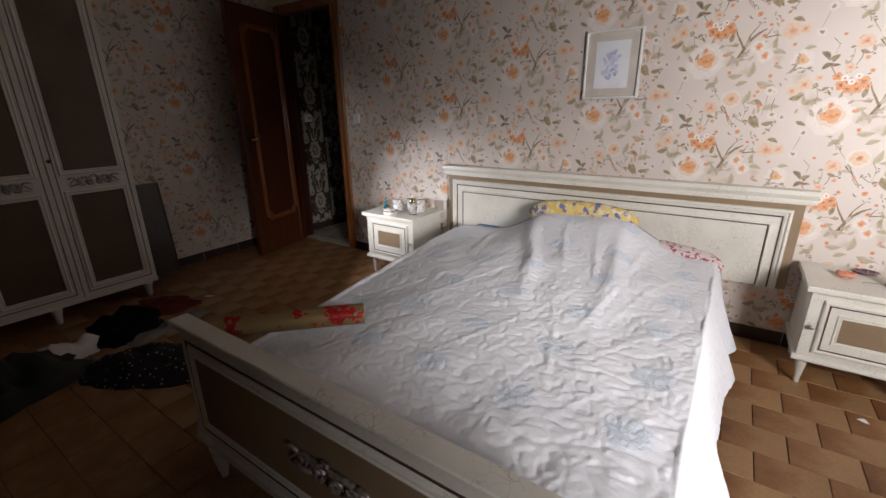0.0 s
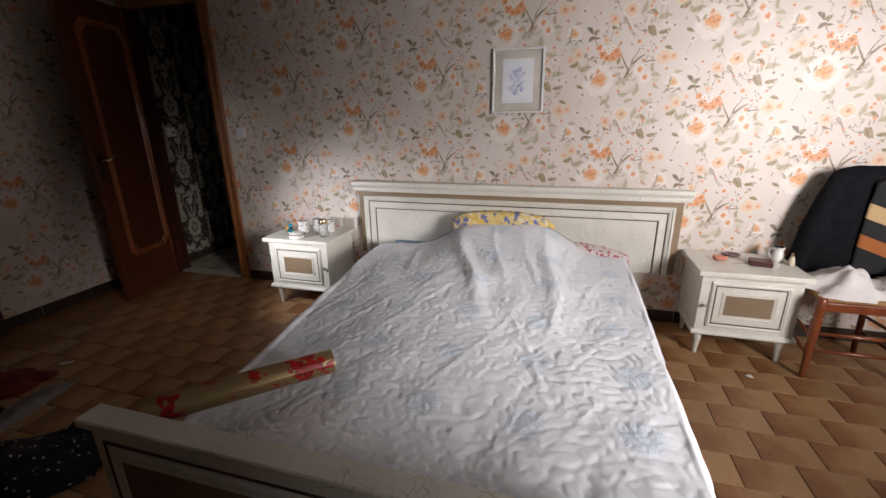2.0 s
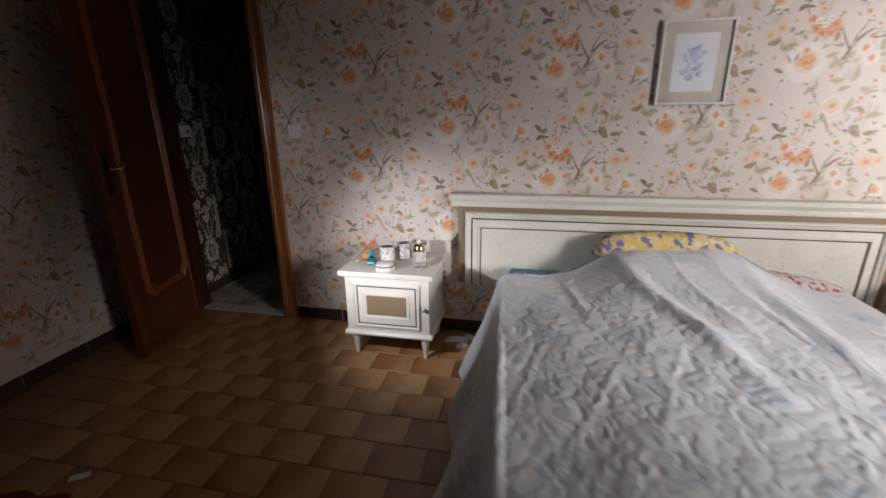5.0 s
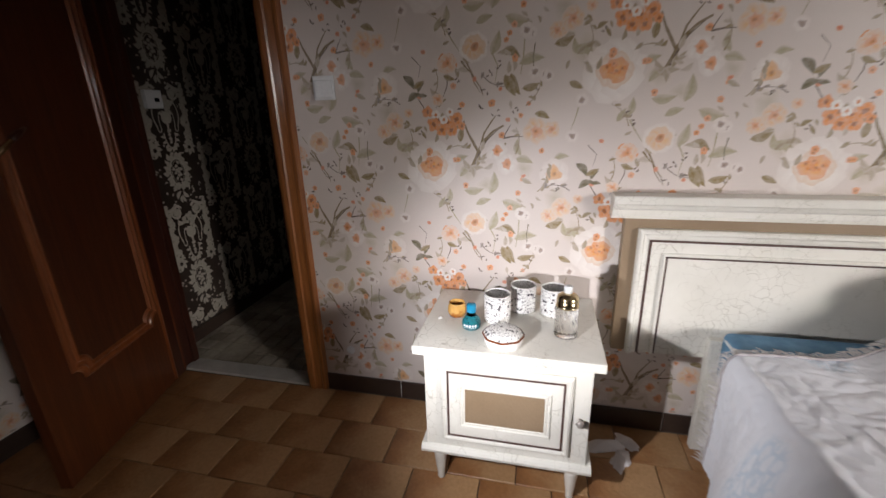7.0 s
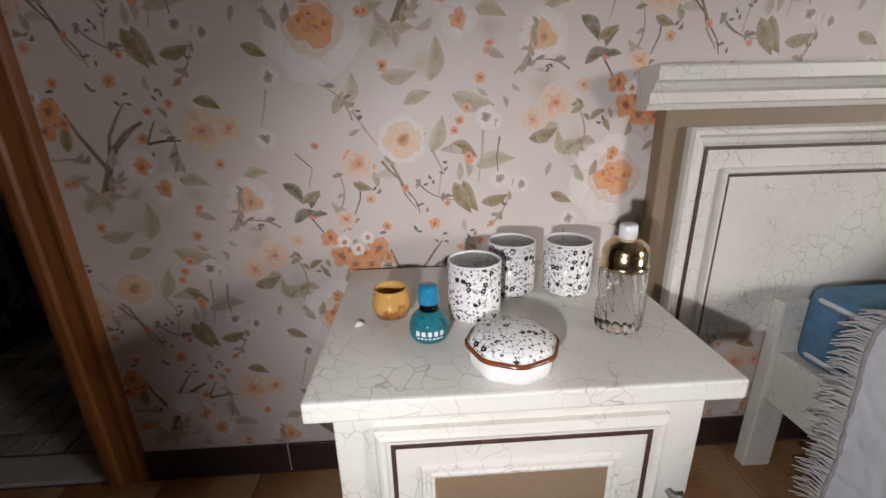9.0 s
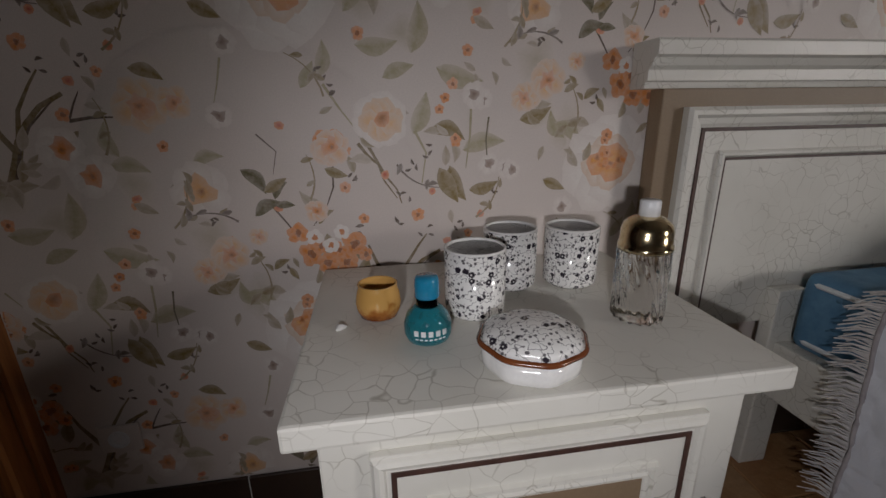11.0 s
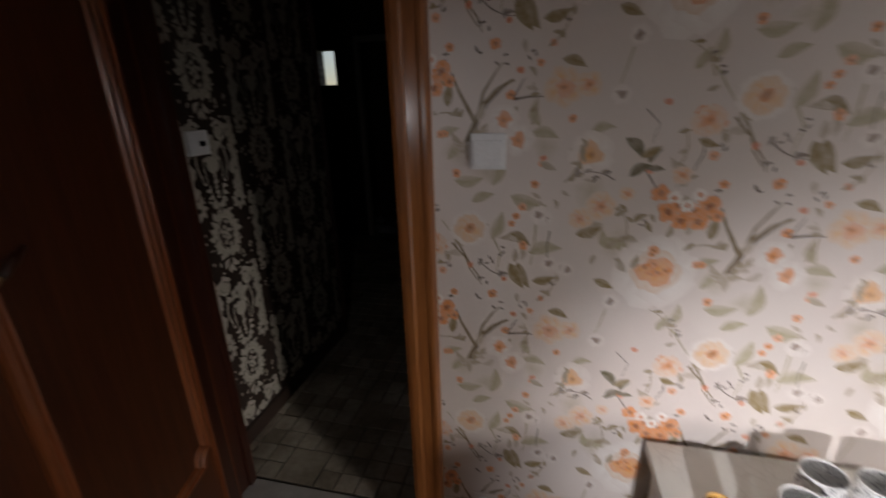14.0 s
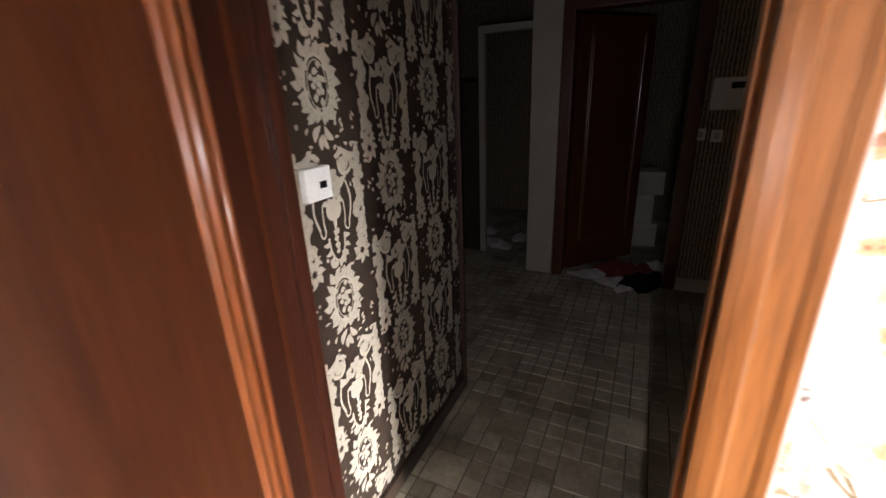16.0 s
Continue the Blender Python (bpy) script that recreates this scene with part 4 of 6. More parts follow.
part("cornice", boxed(-0.475, 0.03, -WL - 0.03, 0.03, WH, WH + 0.06, 0.012), M_CREAM, ward)
part("plinth", boxed(-0.46, 0.006, -WL - 0.008, 0.008, 0.115, 0.145, 0.006), M_CREAM, ward)
turn = Matrix.Rotation(radians(90), 4, "Z")
for k in range(4):
    y1 = -0.004 - k * 0.464
    bm = boxed(0.0, 0.458, -0.02, 0.0, 0.15, WH - 0.004, 0.003)
    dr = part("door", bm, M_CREAM, ward)
    dr.matrix_basis = Matrix.Translation((0, y1 - 0.458, 0)) @ turn
    for z0, z1 in ((0.205, 0.885), (0.985, WH - 0.06)):
        part("moulding", moulding(bmesh.new(), 0.050, 0.408, z0, z1, -0.02, OGEE), M_CREAM, dr)
        part("panel", boxed(0.079, 0.379, -0.0235, -0.019, z0 + 0.029, z1 - 0.029), M_WPANEL, dr, "brown panel")
    part("line", moulding(bmesh.new(), 0.030, 0.428, 0.180, WH - 0.04, -0.02, LINE), M_LINE, dr, "thin dark brown line")
    bm = scroll(scroll(bmesh.new(), 1, 0.85), -1, 0.85)
    bmesh.ops.translate(bm, vec=(0.229, -0.021, 0.935), verts=bm.verts[:])
    part("ornament", bm, M_SILVER, dr, "silvered carved scroll", True)
    bm = lathe(bmesh.new(), [(0.012, 0), (0.012, 0.004), (0.006, 0.006), (0.002, 0.012)], 12)
    bmesh.ops.rotate(bm, matrix=Matrix.Rotation(radians(90), 3, "X"), verts=bm.verts[:])
    bmesh.ops.translate(bm, vec=(0.018, -0.02, 1.08), verts=bm.verts[:])
    part("keyhole", bm, M_BRASS, dr, "round metal keyhole plate", True)
for y in (-0.06, -0.62, -1.24, -WL + 0.06):
    for x in (-0.035, -0.43):
        part("leg", lathe(bmesh.new(), [(0.014, 0), (0.018, 0.005), (0.024, 0.06), (0.032, 0.09), (0.034, 0.116)], 14, (x, y, 0)), M_CREAM, ward, smooth=True)

board = thing("leaning_board", "dark brown wooden board leaning on the wall beside the wardrobe", "board", pose(-2.60, -1.36, 0.0, 0, -5.5, 0))
part("board", boxed(-0.012, 0.006, -0.30, 0.03, 0.003, 0.80, 0.003), wood("dark_board", (0.025, 0.014, 0.010), (0.05, 0.03, 0.02), 0.5), board)
part("edge_strip", boxed(-0.010, 0.010, 0.03, 0.042, 0.003, 0.80, 0.002), M_LINE, board)


# ---- clothes on the floor ----
def heap(bm, rx, ry, h, seed, fine=1.0):
    n, m = 46, 14
    rings = []
    for j in range(m + 1):
        r = j / m
        ring = []
        for i in range(n):
            a = 2 * math.pi * i / n
            edge = 1 + 0.42 * noise.noise((math.cos(a) * 1.6, math.sin(a) * 1.6, seed)) + 0.16 * noise.noise((math.cos(a) * 5, math.sin(a) * 5, seed + 9))
            x, y = rx * r * edge * math.cos(a), ry * r * edge * math.sin(a)
            w = noise.noise((x * 7 * fine, y * 7 * fine, seed)) + 0.6 * noise.noise((x * 17 * fine, y * 13 * fine, seed + 4))
            z = h * (1 - r ** 2.2) * (0.75 + 0.85 * w) + 0.012 * (1 - r)
            ring.append(bm.verts.new((x, y, max(0.001, z))))
        rings.append(ring)
    for lo, hi in zip(rings[1:], rings[2:]):
        for i in range(n):
            bm.faces.new((lo[i], hi[i], hi[(i + 1) % n], lo[(i + 1) % n]))
    bm.faces.new(rings[1])
    bmesh.ops.delete(bm, geom=rings[0], context="VERTS")
    bmesh.ops.recalc_face_normals(bm, faces=bm.faces[:])
    return bm


def dotted_cloth():
    m, n, l, b = material("black_dotted_cloth", 0.9)
    c = n.new("ShaderNodeTexVoronoi")
    c.inputs["Scale"].default_value = 32
    l.new(coords(n, l), c.inputs["Vector"])
    l.new(ramp(n, l, c.outputs["Distance"], [(0.14, (0.5, 0.48, 0.45)), (0.2, (0.012, 0.012, 0.016))]), b.inputs["Base Color"])
    return m


M_DOTS = dotted_cloth()
M_REDCLOTH = mottled("red_cloth", (0.10, 0.012, 0.012), (0.22, 0.03, 0.025), 9, 0.9, 0, 0.3)
M_DARKCLOTH = mottled("dark_green_cloth", (0.012, 0.016, 0.014), (0.03, 0.035, 0.03), 9, 0.9, 0, 0.3)
for name, label, mat, x, y, rx, ry, h, s in (
        ("crumpled_dress", "black dress with small white dots lying crumpled on the floor", M_DOTS, -1.10, -2.12, 0.42, 0.24, 0.09, 1.0),
        ("crumpled_shirt", "greyish white shirt lying crumpled on the floor", M_WHITECLOTH, -1.72, -2.42, 0.22, 0.15, 0.07, 2.0),
        ("crumpled_coat", "dark coat lying in a heap on the floor", M_DARKCLOTH, -1.50, -2.66, 0.36, 0.20, 0.16, 3.0),
        ("crumpled_trousers", "black trousers lying in a heap beside the wardrobe", M_BLACK, -1.78, -2.05, 0.30, 0.24, 0.08, 4.0),
        ("red_scarf", "dark red patterned cloth lying on the floor", M_REDCLOTH, -1.92, -1.72, 0.26, 0.14, 0.03, 5.0),
        ("red_cloth", "red flowered cloth on the floor under the footboard", M_REDCLOTH, 0.16, -2.62, 0.30, 0.14, 0.02, 6.0),
        ("grey_blouse", "grey blouse lying flat on the floor", mottled("grey_cloth", (0.16, 0.15, 0.15), (0.30, 0.28, 0.28), 9, 0.9), -1.55, -1.90, 0.26, 0.10, 0.03, 7.0)):
    tagged(part(name, heap(bmesh.new(), rx, ry, h, s), mat, smooth=True), label, "clothes").matrix_basis = pose(x, y, 0.001, 0, 0, s * 40)
slip = tagged(part("paper_slip", boxed(-0.035, 0.035, -0.016, 0.016, 0.0, 0.002, 0.0005), M_WHITECLOTH), "small white slip of paper on the tiles", "paper")
slip.matrix_basis = pose(-1.81, -1.48, 0.001, 0, 0, 35)


# ---- the door and its frame ----
door_frame = thing("door_frame", "varnished orange-brown wooden door frame, chipped at the lock", "door frame", kind="structure")
CASE = [(-0.012, 0.0), (-0.012, 0.022), (0.0, 0.026), (0.018, 0.026), (0.024, 0.020), (0.052, 0.016), (0.060, 0.020), (0.070, 0.020), (0.074, 0.014), (0.079, 0.0)]


def casing(flip, edge):
    bm = bmesh.new()
    rings = [[bm.verts.new((edge + flip * u, -v, z)) for u, v in CASE] for z in (0.0, DOOR_H + 0.075)]
    for i in range(len(CASE) - 1):
        bm.faces.new((rings[0][i], rings[0][i + 1], rings[1][i + 1], rings[1][i]))
    bm.faces.new(rings[1])
    bmesh.ops.recalc_face_normals(bm, faces=bm.faces[:])
    return bm


part("casing", casing(1, DOOR_R), M_CASING, door_frame)
# hinge side: its shade is put into the colour by the darker door wood
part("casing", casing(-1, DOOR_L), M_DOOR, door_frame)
part("head_casing", boxed(DOOR_L - 0.079, DOOR_R + 0.079, -0.024, -0.001, DOOR_H, DOOR_H + 0.078, 0.004), M_CASING, door_frame)
bm = boxed(DOOR_R, DOOR_R + 0.029, 0.0005, THICK - 0.001, 0, DOOR_H, 0.002)
box(bm, DOOR_R - 0.012, DOOR_R - 0.0005, 0.055, THICK - 0.001, 0, DOOR_H, 0.003)
part("jamb", bm, M_CASING, door_frame)
part("strike_plate", boxed(DOOR_R - 0.004, DOOR_R - 0.001, 0.020, 0.052, 0.98, 1.18, 0.001), M_BRASS, door_frame, "worn metal strike plate")
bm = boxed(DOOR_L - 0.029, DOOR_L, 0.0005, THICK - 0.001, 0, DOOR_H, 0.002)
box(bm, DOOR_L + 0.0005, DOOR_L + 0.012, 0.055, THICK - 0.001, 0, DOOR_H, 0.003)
# the jamb's wood again, with the hinge side's shade put into its colour
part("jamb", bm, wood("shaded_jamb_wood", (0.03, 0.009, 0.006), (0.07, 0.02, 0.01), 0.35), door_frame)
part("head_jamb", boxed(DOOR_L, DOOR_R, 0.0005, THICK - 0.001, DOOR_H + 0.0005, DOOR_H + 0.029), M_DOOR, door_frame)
tagged(part("threshold", boxed(DOOR_L, DOOR_R, 0.0, THICK, -0.007, 0.006, 0.002), mottled("marble_sill", (0.38, 0.36, 0.33), (0.50, 0.48, 0.45), 12, 0.4)), "pale stone threshold strip under the door", "threshold", kind="structure")

door = thing("door_1", "open dark mahogany panelled door with an ornate metal handle", "door", pose(-2.455, -0.027, 0, 0, 0, -76.0), kind="structure")
DW, DT = 0.685, 0.040
leaf_ob = part("leaf", boxed(0.004, DW, -DT, 0, 0.008, DOOR_H - 0.006, 0.002), M_DOOR, door)


def panel_outline(x0, x1, z0, z1, r, n=7):
    """A tall panel whose corners are scooped inwards."""
    out = []
    for cx, cz, a0 in ((x0, z0, 90), (x1, z0, 180), (x1, z1, 270), (x0, z1, 0)):
        for i in range(n + 1):
            a = radians(a0 - 90 * i / n)
            out.append((cx + r * math.cos(a), cz + r * math.sin(a)))
    return out


def ribbon_frame(bm, outline_at, profile):
    loops = []
    for inset, out in profile:
        loops.append([bm.verts.new((x, out, z)) for x, z in outline_at(inset)])
    for a, b in zip(loops, loops[1:]):
        for i in range(len(a)):
            j = (i + 1) % len(a)
            bm.faces.new((a[i], a[j], b[j], b[i]))
    bmesh.ops.recalc_face_normals(bm, faces=bm.faces[:])
    return bm


DPROF = [(0, 0), (0.001, 0.008), (0.006, 0.014), (0.014, 0.015), (0.019, 0.008), (0.026, 0.007), (0.030, 0.012), (0.036, 0.013), (0.042, 0.006), (0.044, -0.0)]


M_DARKWOOD = wood("darker_wood", (0.03, 0.009, 0.006), (0.07, 0.02, 0.01), 0.35)
M_MOULD = wood("red_varnish", (0.15, 0.04, 0.013), (0.30, 0.095, 0.032), 0.28)


def leaf_panel(z0, z1):
    part("panel_moulding", ribbon_frame(bmesh.new(), lambda d: panel_outline(0.095 + d, 0.555 - d, z0 + d, z1 - d, 0.045), DPROF), M_MOULD, leaf_ob, "red-brown varnished moulding")
    bm = bmesh.new()
    bm.faces.new([bm.verts.new((x, 0.0035, z)) for x, z in panel_outline(0.138, 0.512, z0 + 0.043, z1 - 0.043, 0.045)])
    bmesh.ops.recalc_face_normals(bm, faces=bm.faces[:])
    part("panel", bm, wood("dark_panel", (0.055, 0.016, 0.007), (0.12, 0.037, 0.014), 0.35), leaf_ob)


leaf_panel(0.33, 2.10)
# thin strip over the leaf's hinge edge, darker than the leaf wood
part("hinge_stile", boxed(0.006, 0.070, 0.0002, 0.004, 0.012, DOOR_H - 0.010, 0.001), M_DARKWOOD, leaf_ob, "darker hinge stile of the door leaf")
part("bead", tube(bmesh.new(), [(0.074, 0.003, 0.02), (0.074, 0.003, 1.1), (0.074, 0.003, DOOR_H - 0.02)], 0.008, 10), M_MOULD, leaf_ob, smooth=True)
# handle: shaped back plate, spindle and lever
handle = bmesh.new()
outline = []
for i in range(41):
    t = i / 40
    outline.append((0.030 * (0.55 + 0.28 * math.cos(t * 4.4 * math.pi) + 0.22 * (1 - t)), t))
left_v = [handle.verts.new((0.632 - w, 0.004, 1.225 - 0.245 * t)) for w, t in outline]
right_v = [handle.verts.new((0.632 + w, 0.004, 1.225 - 0.245 * t)) for w, t in outline]
back_l = [handle.verts.new((v.co.x - 0.002, 0.0002, v.co.z)) for v in left_v]
back_r = [handle.verts.new((v.co.x + 0.002, 0.0002, v.co.z)) for v in right_v]
for i in range(40):
    handle.faces.new((left_v[i], right_v[i], right_v[i + 1], left_v[i + 1]))
    handle.faces.new((left_v[i], left_v[i + 1], back_l[i + 1], back_l[i]))
    handle.faces.new((right_v[i + 1], right_v[i], back_r[i], back_r[i + 1]))
bmesh.ops.recalc_face_normals(handle, faces=handle.faces[:])
M_DARKBRASS = mottled("dark_brass", (0.05, 0.045, 0.035), (0.16, 0.13, 0.09), 50, 0.3, 1.0, 0.1)
plate = part("handle_plate", handle, M_DARKBRASS, leaf_ob, "dark shaped metal back plate")
part("lever", tube(bmesh.new(), [(0.632, 0.004, 1.118), (0.632, 0.030, 1.118), (0.630, 0.052, 1.117), (0.612, 0.062, 1.120), (0.585, 0.064, 1.133), (0.555, 0.062, 1.152), (0.525, 0.060, 1.170), (0.508, 0.060, 1.178)],
                    [0.012, 0.010, 0.011, 0.012, 0.009, 0.007, 0.008, 0.003], 10), M_BRASS, plate, "aged brass lever", True)
part("lever_tip", tube(bmesh.new(), [(0.556, 0.062, 1.1515), (0.548, 0.0616, 1.1565), (0.525, 0.060, 1.170), (0.496, 0.060, 1.186)], [0.0085, 0.0105, 0.0105, 0.004], 10), M_DARKWOOD, plate, "dark wooden lever grip", True)
for z in (1.200, 1.004):
    part("screw", lathe(bmesh.new(), [(0.006, 0.0), (0.005, 0.003), (0.001, 0.0035)], 10, (0, 0, 0)), M_BRASS, plate).matrix_basis = pose(0.632, 0.004, z, -90)

# switch and socket beside the door
switch = thing("light_switch", "plain white square light switch on the floral wallpaper", "light switch", pose(-1.553, 0, 1.287))
part("plate", boxed(-0.041, 0.041, -0.010, -0.002, -0.041, 0.041, 0.003), M_WHITEPLASTIC, switch)
part("rocker", boxed(-0.034, 0.034, -0.0155, -0.009, -0.034, 0.026, 0.003), M_WHITEPLASTIC, switch)
socket = thing("wall_socket", "papered-over wall socket with one round outlet above the skirting", "socket", pose(-1.556, 0, 0.218))
part("plate", boxed(-0.038, 0.038, -0.009, -0.002, -0.030, 0.030, 0.003), M_PAPER, socket)
part("outlet", lathe(bmesh.new(), [(0.019, 0), (0.019, 0.003), (0.015, 0.003), (0.014, 0.0005), (0.002, 0.0005)], 20), M_WHITEPLASTIC, socket, "dark rimmed outlet").matrix_basis = pose(0, -0.009, 0, 90)

# thermostat in the hall
therm = thing("thermostat", "small white thermostat box on the damask wall", "thermostat", pose(-2.634, 0.302, 1.285))
part("case", boxed(0.002, 0.026, -0.046, 0.046, -0.042, 0.042, 0.004), M_WHITEPLASTIC, therm)
part("display", boxed(0.0255, 0.0275, 0.0, 0.026, -0.012, 0.006, 0.001), M_BLACK, therm, "small dark display")


# ---- things in the hall ----
M_OFFWHITE = mottled("dull_white_paint", (0.40, 0.37, 0.32), (0.48, 0.45, 0.40), 4, 0.6)
tagged(part("pilaster", boxed(-2.74, -2.52, FAR - 0.02, FAR + 0.40, 0, CEILING, 0.006), M_OFFWHITE), "off-white painted wall end between two doorways", "pilaster", kind="structure")
door2 = thing("door_2", "ajar dark wooden door with its frame at the end of the hall", "door", kind="structure")
for x in (-2.515, -1.66):
    part("casing", boxed(x, x + 0.085, FAR - 0.03, FAR + 0.14, 0, 2.1, 0.008), M_DOOR, door2)
part("head_casing", boxed(-2.43, -1.66, FAR - 0.03, FAR + 0.14, 2.02, 2.1, 0.008), M_DOOR, door2)
leaf2 = part("leaf", boxed(0, 0.74, -0.02, 0.02, 0.01, 2.015, 0.003), M_DOOR, door2)
leaf2.matrix_basis = pose(-2.425, FAR + 0.13, 0, 0, 0, 48)
part("moulding", moulding(bmesh.new(), 0.10, 0.64, 0.25, 1.90, -0.02, OGEE), M_DOOR, leaf2)
door3 = thing("door_frame", "narrow pale frame of a dark doorway off the hall", "door frame", kind="structure")
for x in (-3.30, -2.80):
    part("casing", boxed(x, x + 0.055, FAR + 0.32, FAR + 0.38, 0, 1.98, 0.006), M_OFFWHITE, door3)
part("head_casing", boxed(-3.30, -2.745, FAR + 0.32, FAR + 0.38, 1.98, 2.04, 0.006), M_OFFWHITE, door3)
tagged(part("wall_hall_side", boxed(-5.0, -3.30, FAR + 0.33, FAR + 0.45, 0, 1.6), M_HALLDARK), "dark low wall beside the far doorway", "wall", kind="structure")
tagged(part("baseboard", boxed(-1.57, -0.4, FAR - 0.018, FAR - 0.002, 0, 0.105, 0.003), M_OFFWHITE), "white painted skirting board in the hall", "skirting", kind="structure")
tagged(part("baseboard", boxed(-2.635, -2.618, THICK, 1.222, 0, 0.075, 0.003), M_SKIRT), "dark brown skirting under the damask wall", "skirting", kind="structure")
tagged(part("corner_bead", boxed(-2.640, -2.615, 1.222, 1.24, 0, CEILING, 0.004), M_LINE), "dark wooden corner strip of the damask wall", "corner strip", kind="structure")

panel = thing("intercom", "white wall intercom box with small lights in the hall", "intercom", pose(-1.42, FAR, 1.43))
part("case", boxed(-0.11, 0.11, -0.045, -0.002, -0.10, 0.10, 0.010), M_WHITEPLASTIC, panel)
part("display", boxed(-0.01, 0.07, -0.048, -0.0445, 0.03, 0.07, 0.002), M_BLACK, panel, "dark display")
for k in range(3):
    part("button", lathe(bmesh.new(), [(0.010, 0), (0.010, 0.004), (0.001, 0.005)], 12), M_WHITEGLAZE, panel).matrix_basis = pose(-0.07 + 0.06 * k, -0.045, -0.02, 90)
for x, z in ((-1.46, 1.16), (-1.56, 1.17)):
    s2 = thing("light_switch", "small white switch on the ribbed hall wallpaper", "light switch", pose(x, FAR, z))
    part("plate", boxed(-0.034, 0.034, -0.010, -0.002, -0.04, 0.04, 0.003), M_WHITEPLASTIC, s2)
    part("rocker", boxed(-0.015, 0.015, -0.014, -0.009, -0.02, 0.02, 0.002), M_OFFWHITE, s2)
# cartons and litter behind the far door
for k, (x, y, z, w, h, a) in enumerate(((-1.90, 4.05, 0, 0.34, 0.24, 8), (-1.90, 4.06, 0.241, 0.30, 0.28, -6), (-1.86, 4.05, 0.522, 0.28, 0.22, 12))):
    c = thing("carton", "pale cardboard carton stacked behind the far door", "carton", pose(x, y, z, 0, 0, a), "stack of cartons")
    part("box", boxed(-w / 2, w / 2, -0.14, 0.14, 0, h, 0.004), mottled("pale_card", (0.34, 0.34, 0.31), (0.44, 0.44, 0.40), 8, 0.8), c)
    part("flap", boxed(-w / 2 + 0.004, w / 2 - 0.004, -0.142, -0.139, h - 0.05, h - 0.006, 0.001), M_OFFWHITE, c)
random.seed(21)
for k in range(9):
    x, y = (-3.25 + random.uniform(-0.3, 0.35), 3.75 + random.uniform(-0.3, 0.4)) if k < 5 else (-2.0 + random.uniform(-0.35, 0.35), 3.05 + random.uniform(-0.2, 0.5))
    sh = tagged(part("litter_paper", heap(bmesh.new(), 0.16, 0.10, 0.035, 40.0 + k), M_WHITECLOTH, smooth=True), "crumpled pale paper littering the hall floor", "paper", "litter papers")
    sh.matrix_basis = pose(x, y, 0.001, 0, 0, random.uniform(0, 180))
bag = tagged(part("red_bag", heap(bmesh.new(), 0.28, 0.15, 0.11, 55.0), M_REDCLOTH, smooth=True), "dark red bag lying on the hall floor", "bag")
bag.matrix_basis = pose(-1.93, 3.10, 0.002, 0, 0, 15)
tagged(part("black_rag", heap(bmesh.new(), 0.22, 0.14, 0.10, 57.0), M_BLACK, smooth=True), "black rag lying on the hall floor", "rag").matrix_basis = pose(-1.80, 2.95, 0.001, 0, 0, 50)


# ---- on the bed ----
def splotched(name, grounds, scale, rough=0.85):
    """Cloth printed with patches of several colours."""
    m, n, l, b = material(name, rough)
    v = coords(n, l)
    c = grounds[0]
    for k, colour in enumerate(grounds[1:]):
        f = noise_tex(n, l, coords(n, l, (1 + 0.13 * k, 1, 1 + 0.2 * k)), scale * (1 + 0.35 * k), 2)
        mask = ramp(n, l, f, [(0.50, (0, 0, 0)), (0.53, (1, 1, 1))])
        c = mix(n, l, c, colour, mask)
    l.new(c, b.inputs["Base Color"])
    bump(n, l, b, noise_tex(n, l, v, 320, 2), 0.2, 0.001)
    return m


def cushion(w, d, h, seed, n=36, m=18):
    bm = bmesh.new()
    rings = []
    for j in range(m + 1):
        v = -math.pi / 2 + math.pi * j / m
        ring = []
        for i in range(n):
            a = 2 * math.pi * i / n
            k = (abs(math.cos(a)) ** 4 + abs(math.sin(a)) ** 4) ** -0.25
            c = max(0.0, math.cos(v)) ** 0.6
            wr = 1 + 0.07 * noise.noise((3 * math.cos(a), 3 * math.sin(a), seed + 2 * v))
            ring.append(bm.verts.new((w * k * c * math.cos(a) * wr, d * k * c * math.sin(a) * wr, h * math.sin(v) * wr)))
        rings.append(ring)
    for lo, hi in zip(rings, rings[1:]):
        for i in range(n):
            bm.faces.new((lo[i], lo[(i + 1) % n], hi[(i + 1) % n], hi[i]))
    bmesh.ops.remove_doubles(bm, verts=bm.verts[:], dist=1e-5)
    return bm


M_YELLOW = splotched("yellow_flowered_cloth", [(0.66, 0.47, 0.13), (0.72, 0.67, 0.54), (0.16, 0.18, 0.38), (0.70, 0.55, 0.22)], 11)
pillow = thing("pillow", "yellow pillow with white and blue flowers under the bedspread", "pillow", pose(0.625, -0.165, 0.657, -12, 0, 1))
part("case", cushion(0.350, 0.090, 0.112, 1.0), M_YELLOW, pillow, smooth=True)
second = thing("pillow", "white pillow with a red print under the bedspread", "pillow", pose(1.255, -0.240, 0.530, 0, 8, -6))
part("case", cushion(0.20, 0.10, 0.050, 3.0), splotched("red_printed_cloth", [(0.74, 0.66, 0.66), (0.40, 0.08, 0.12), (0.74, 0.66, 0.67)], 26), second, smooth=True)

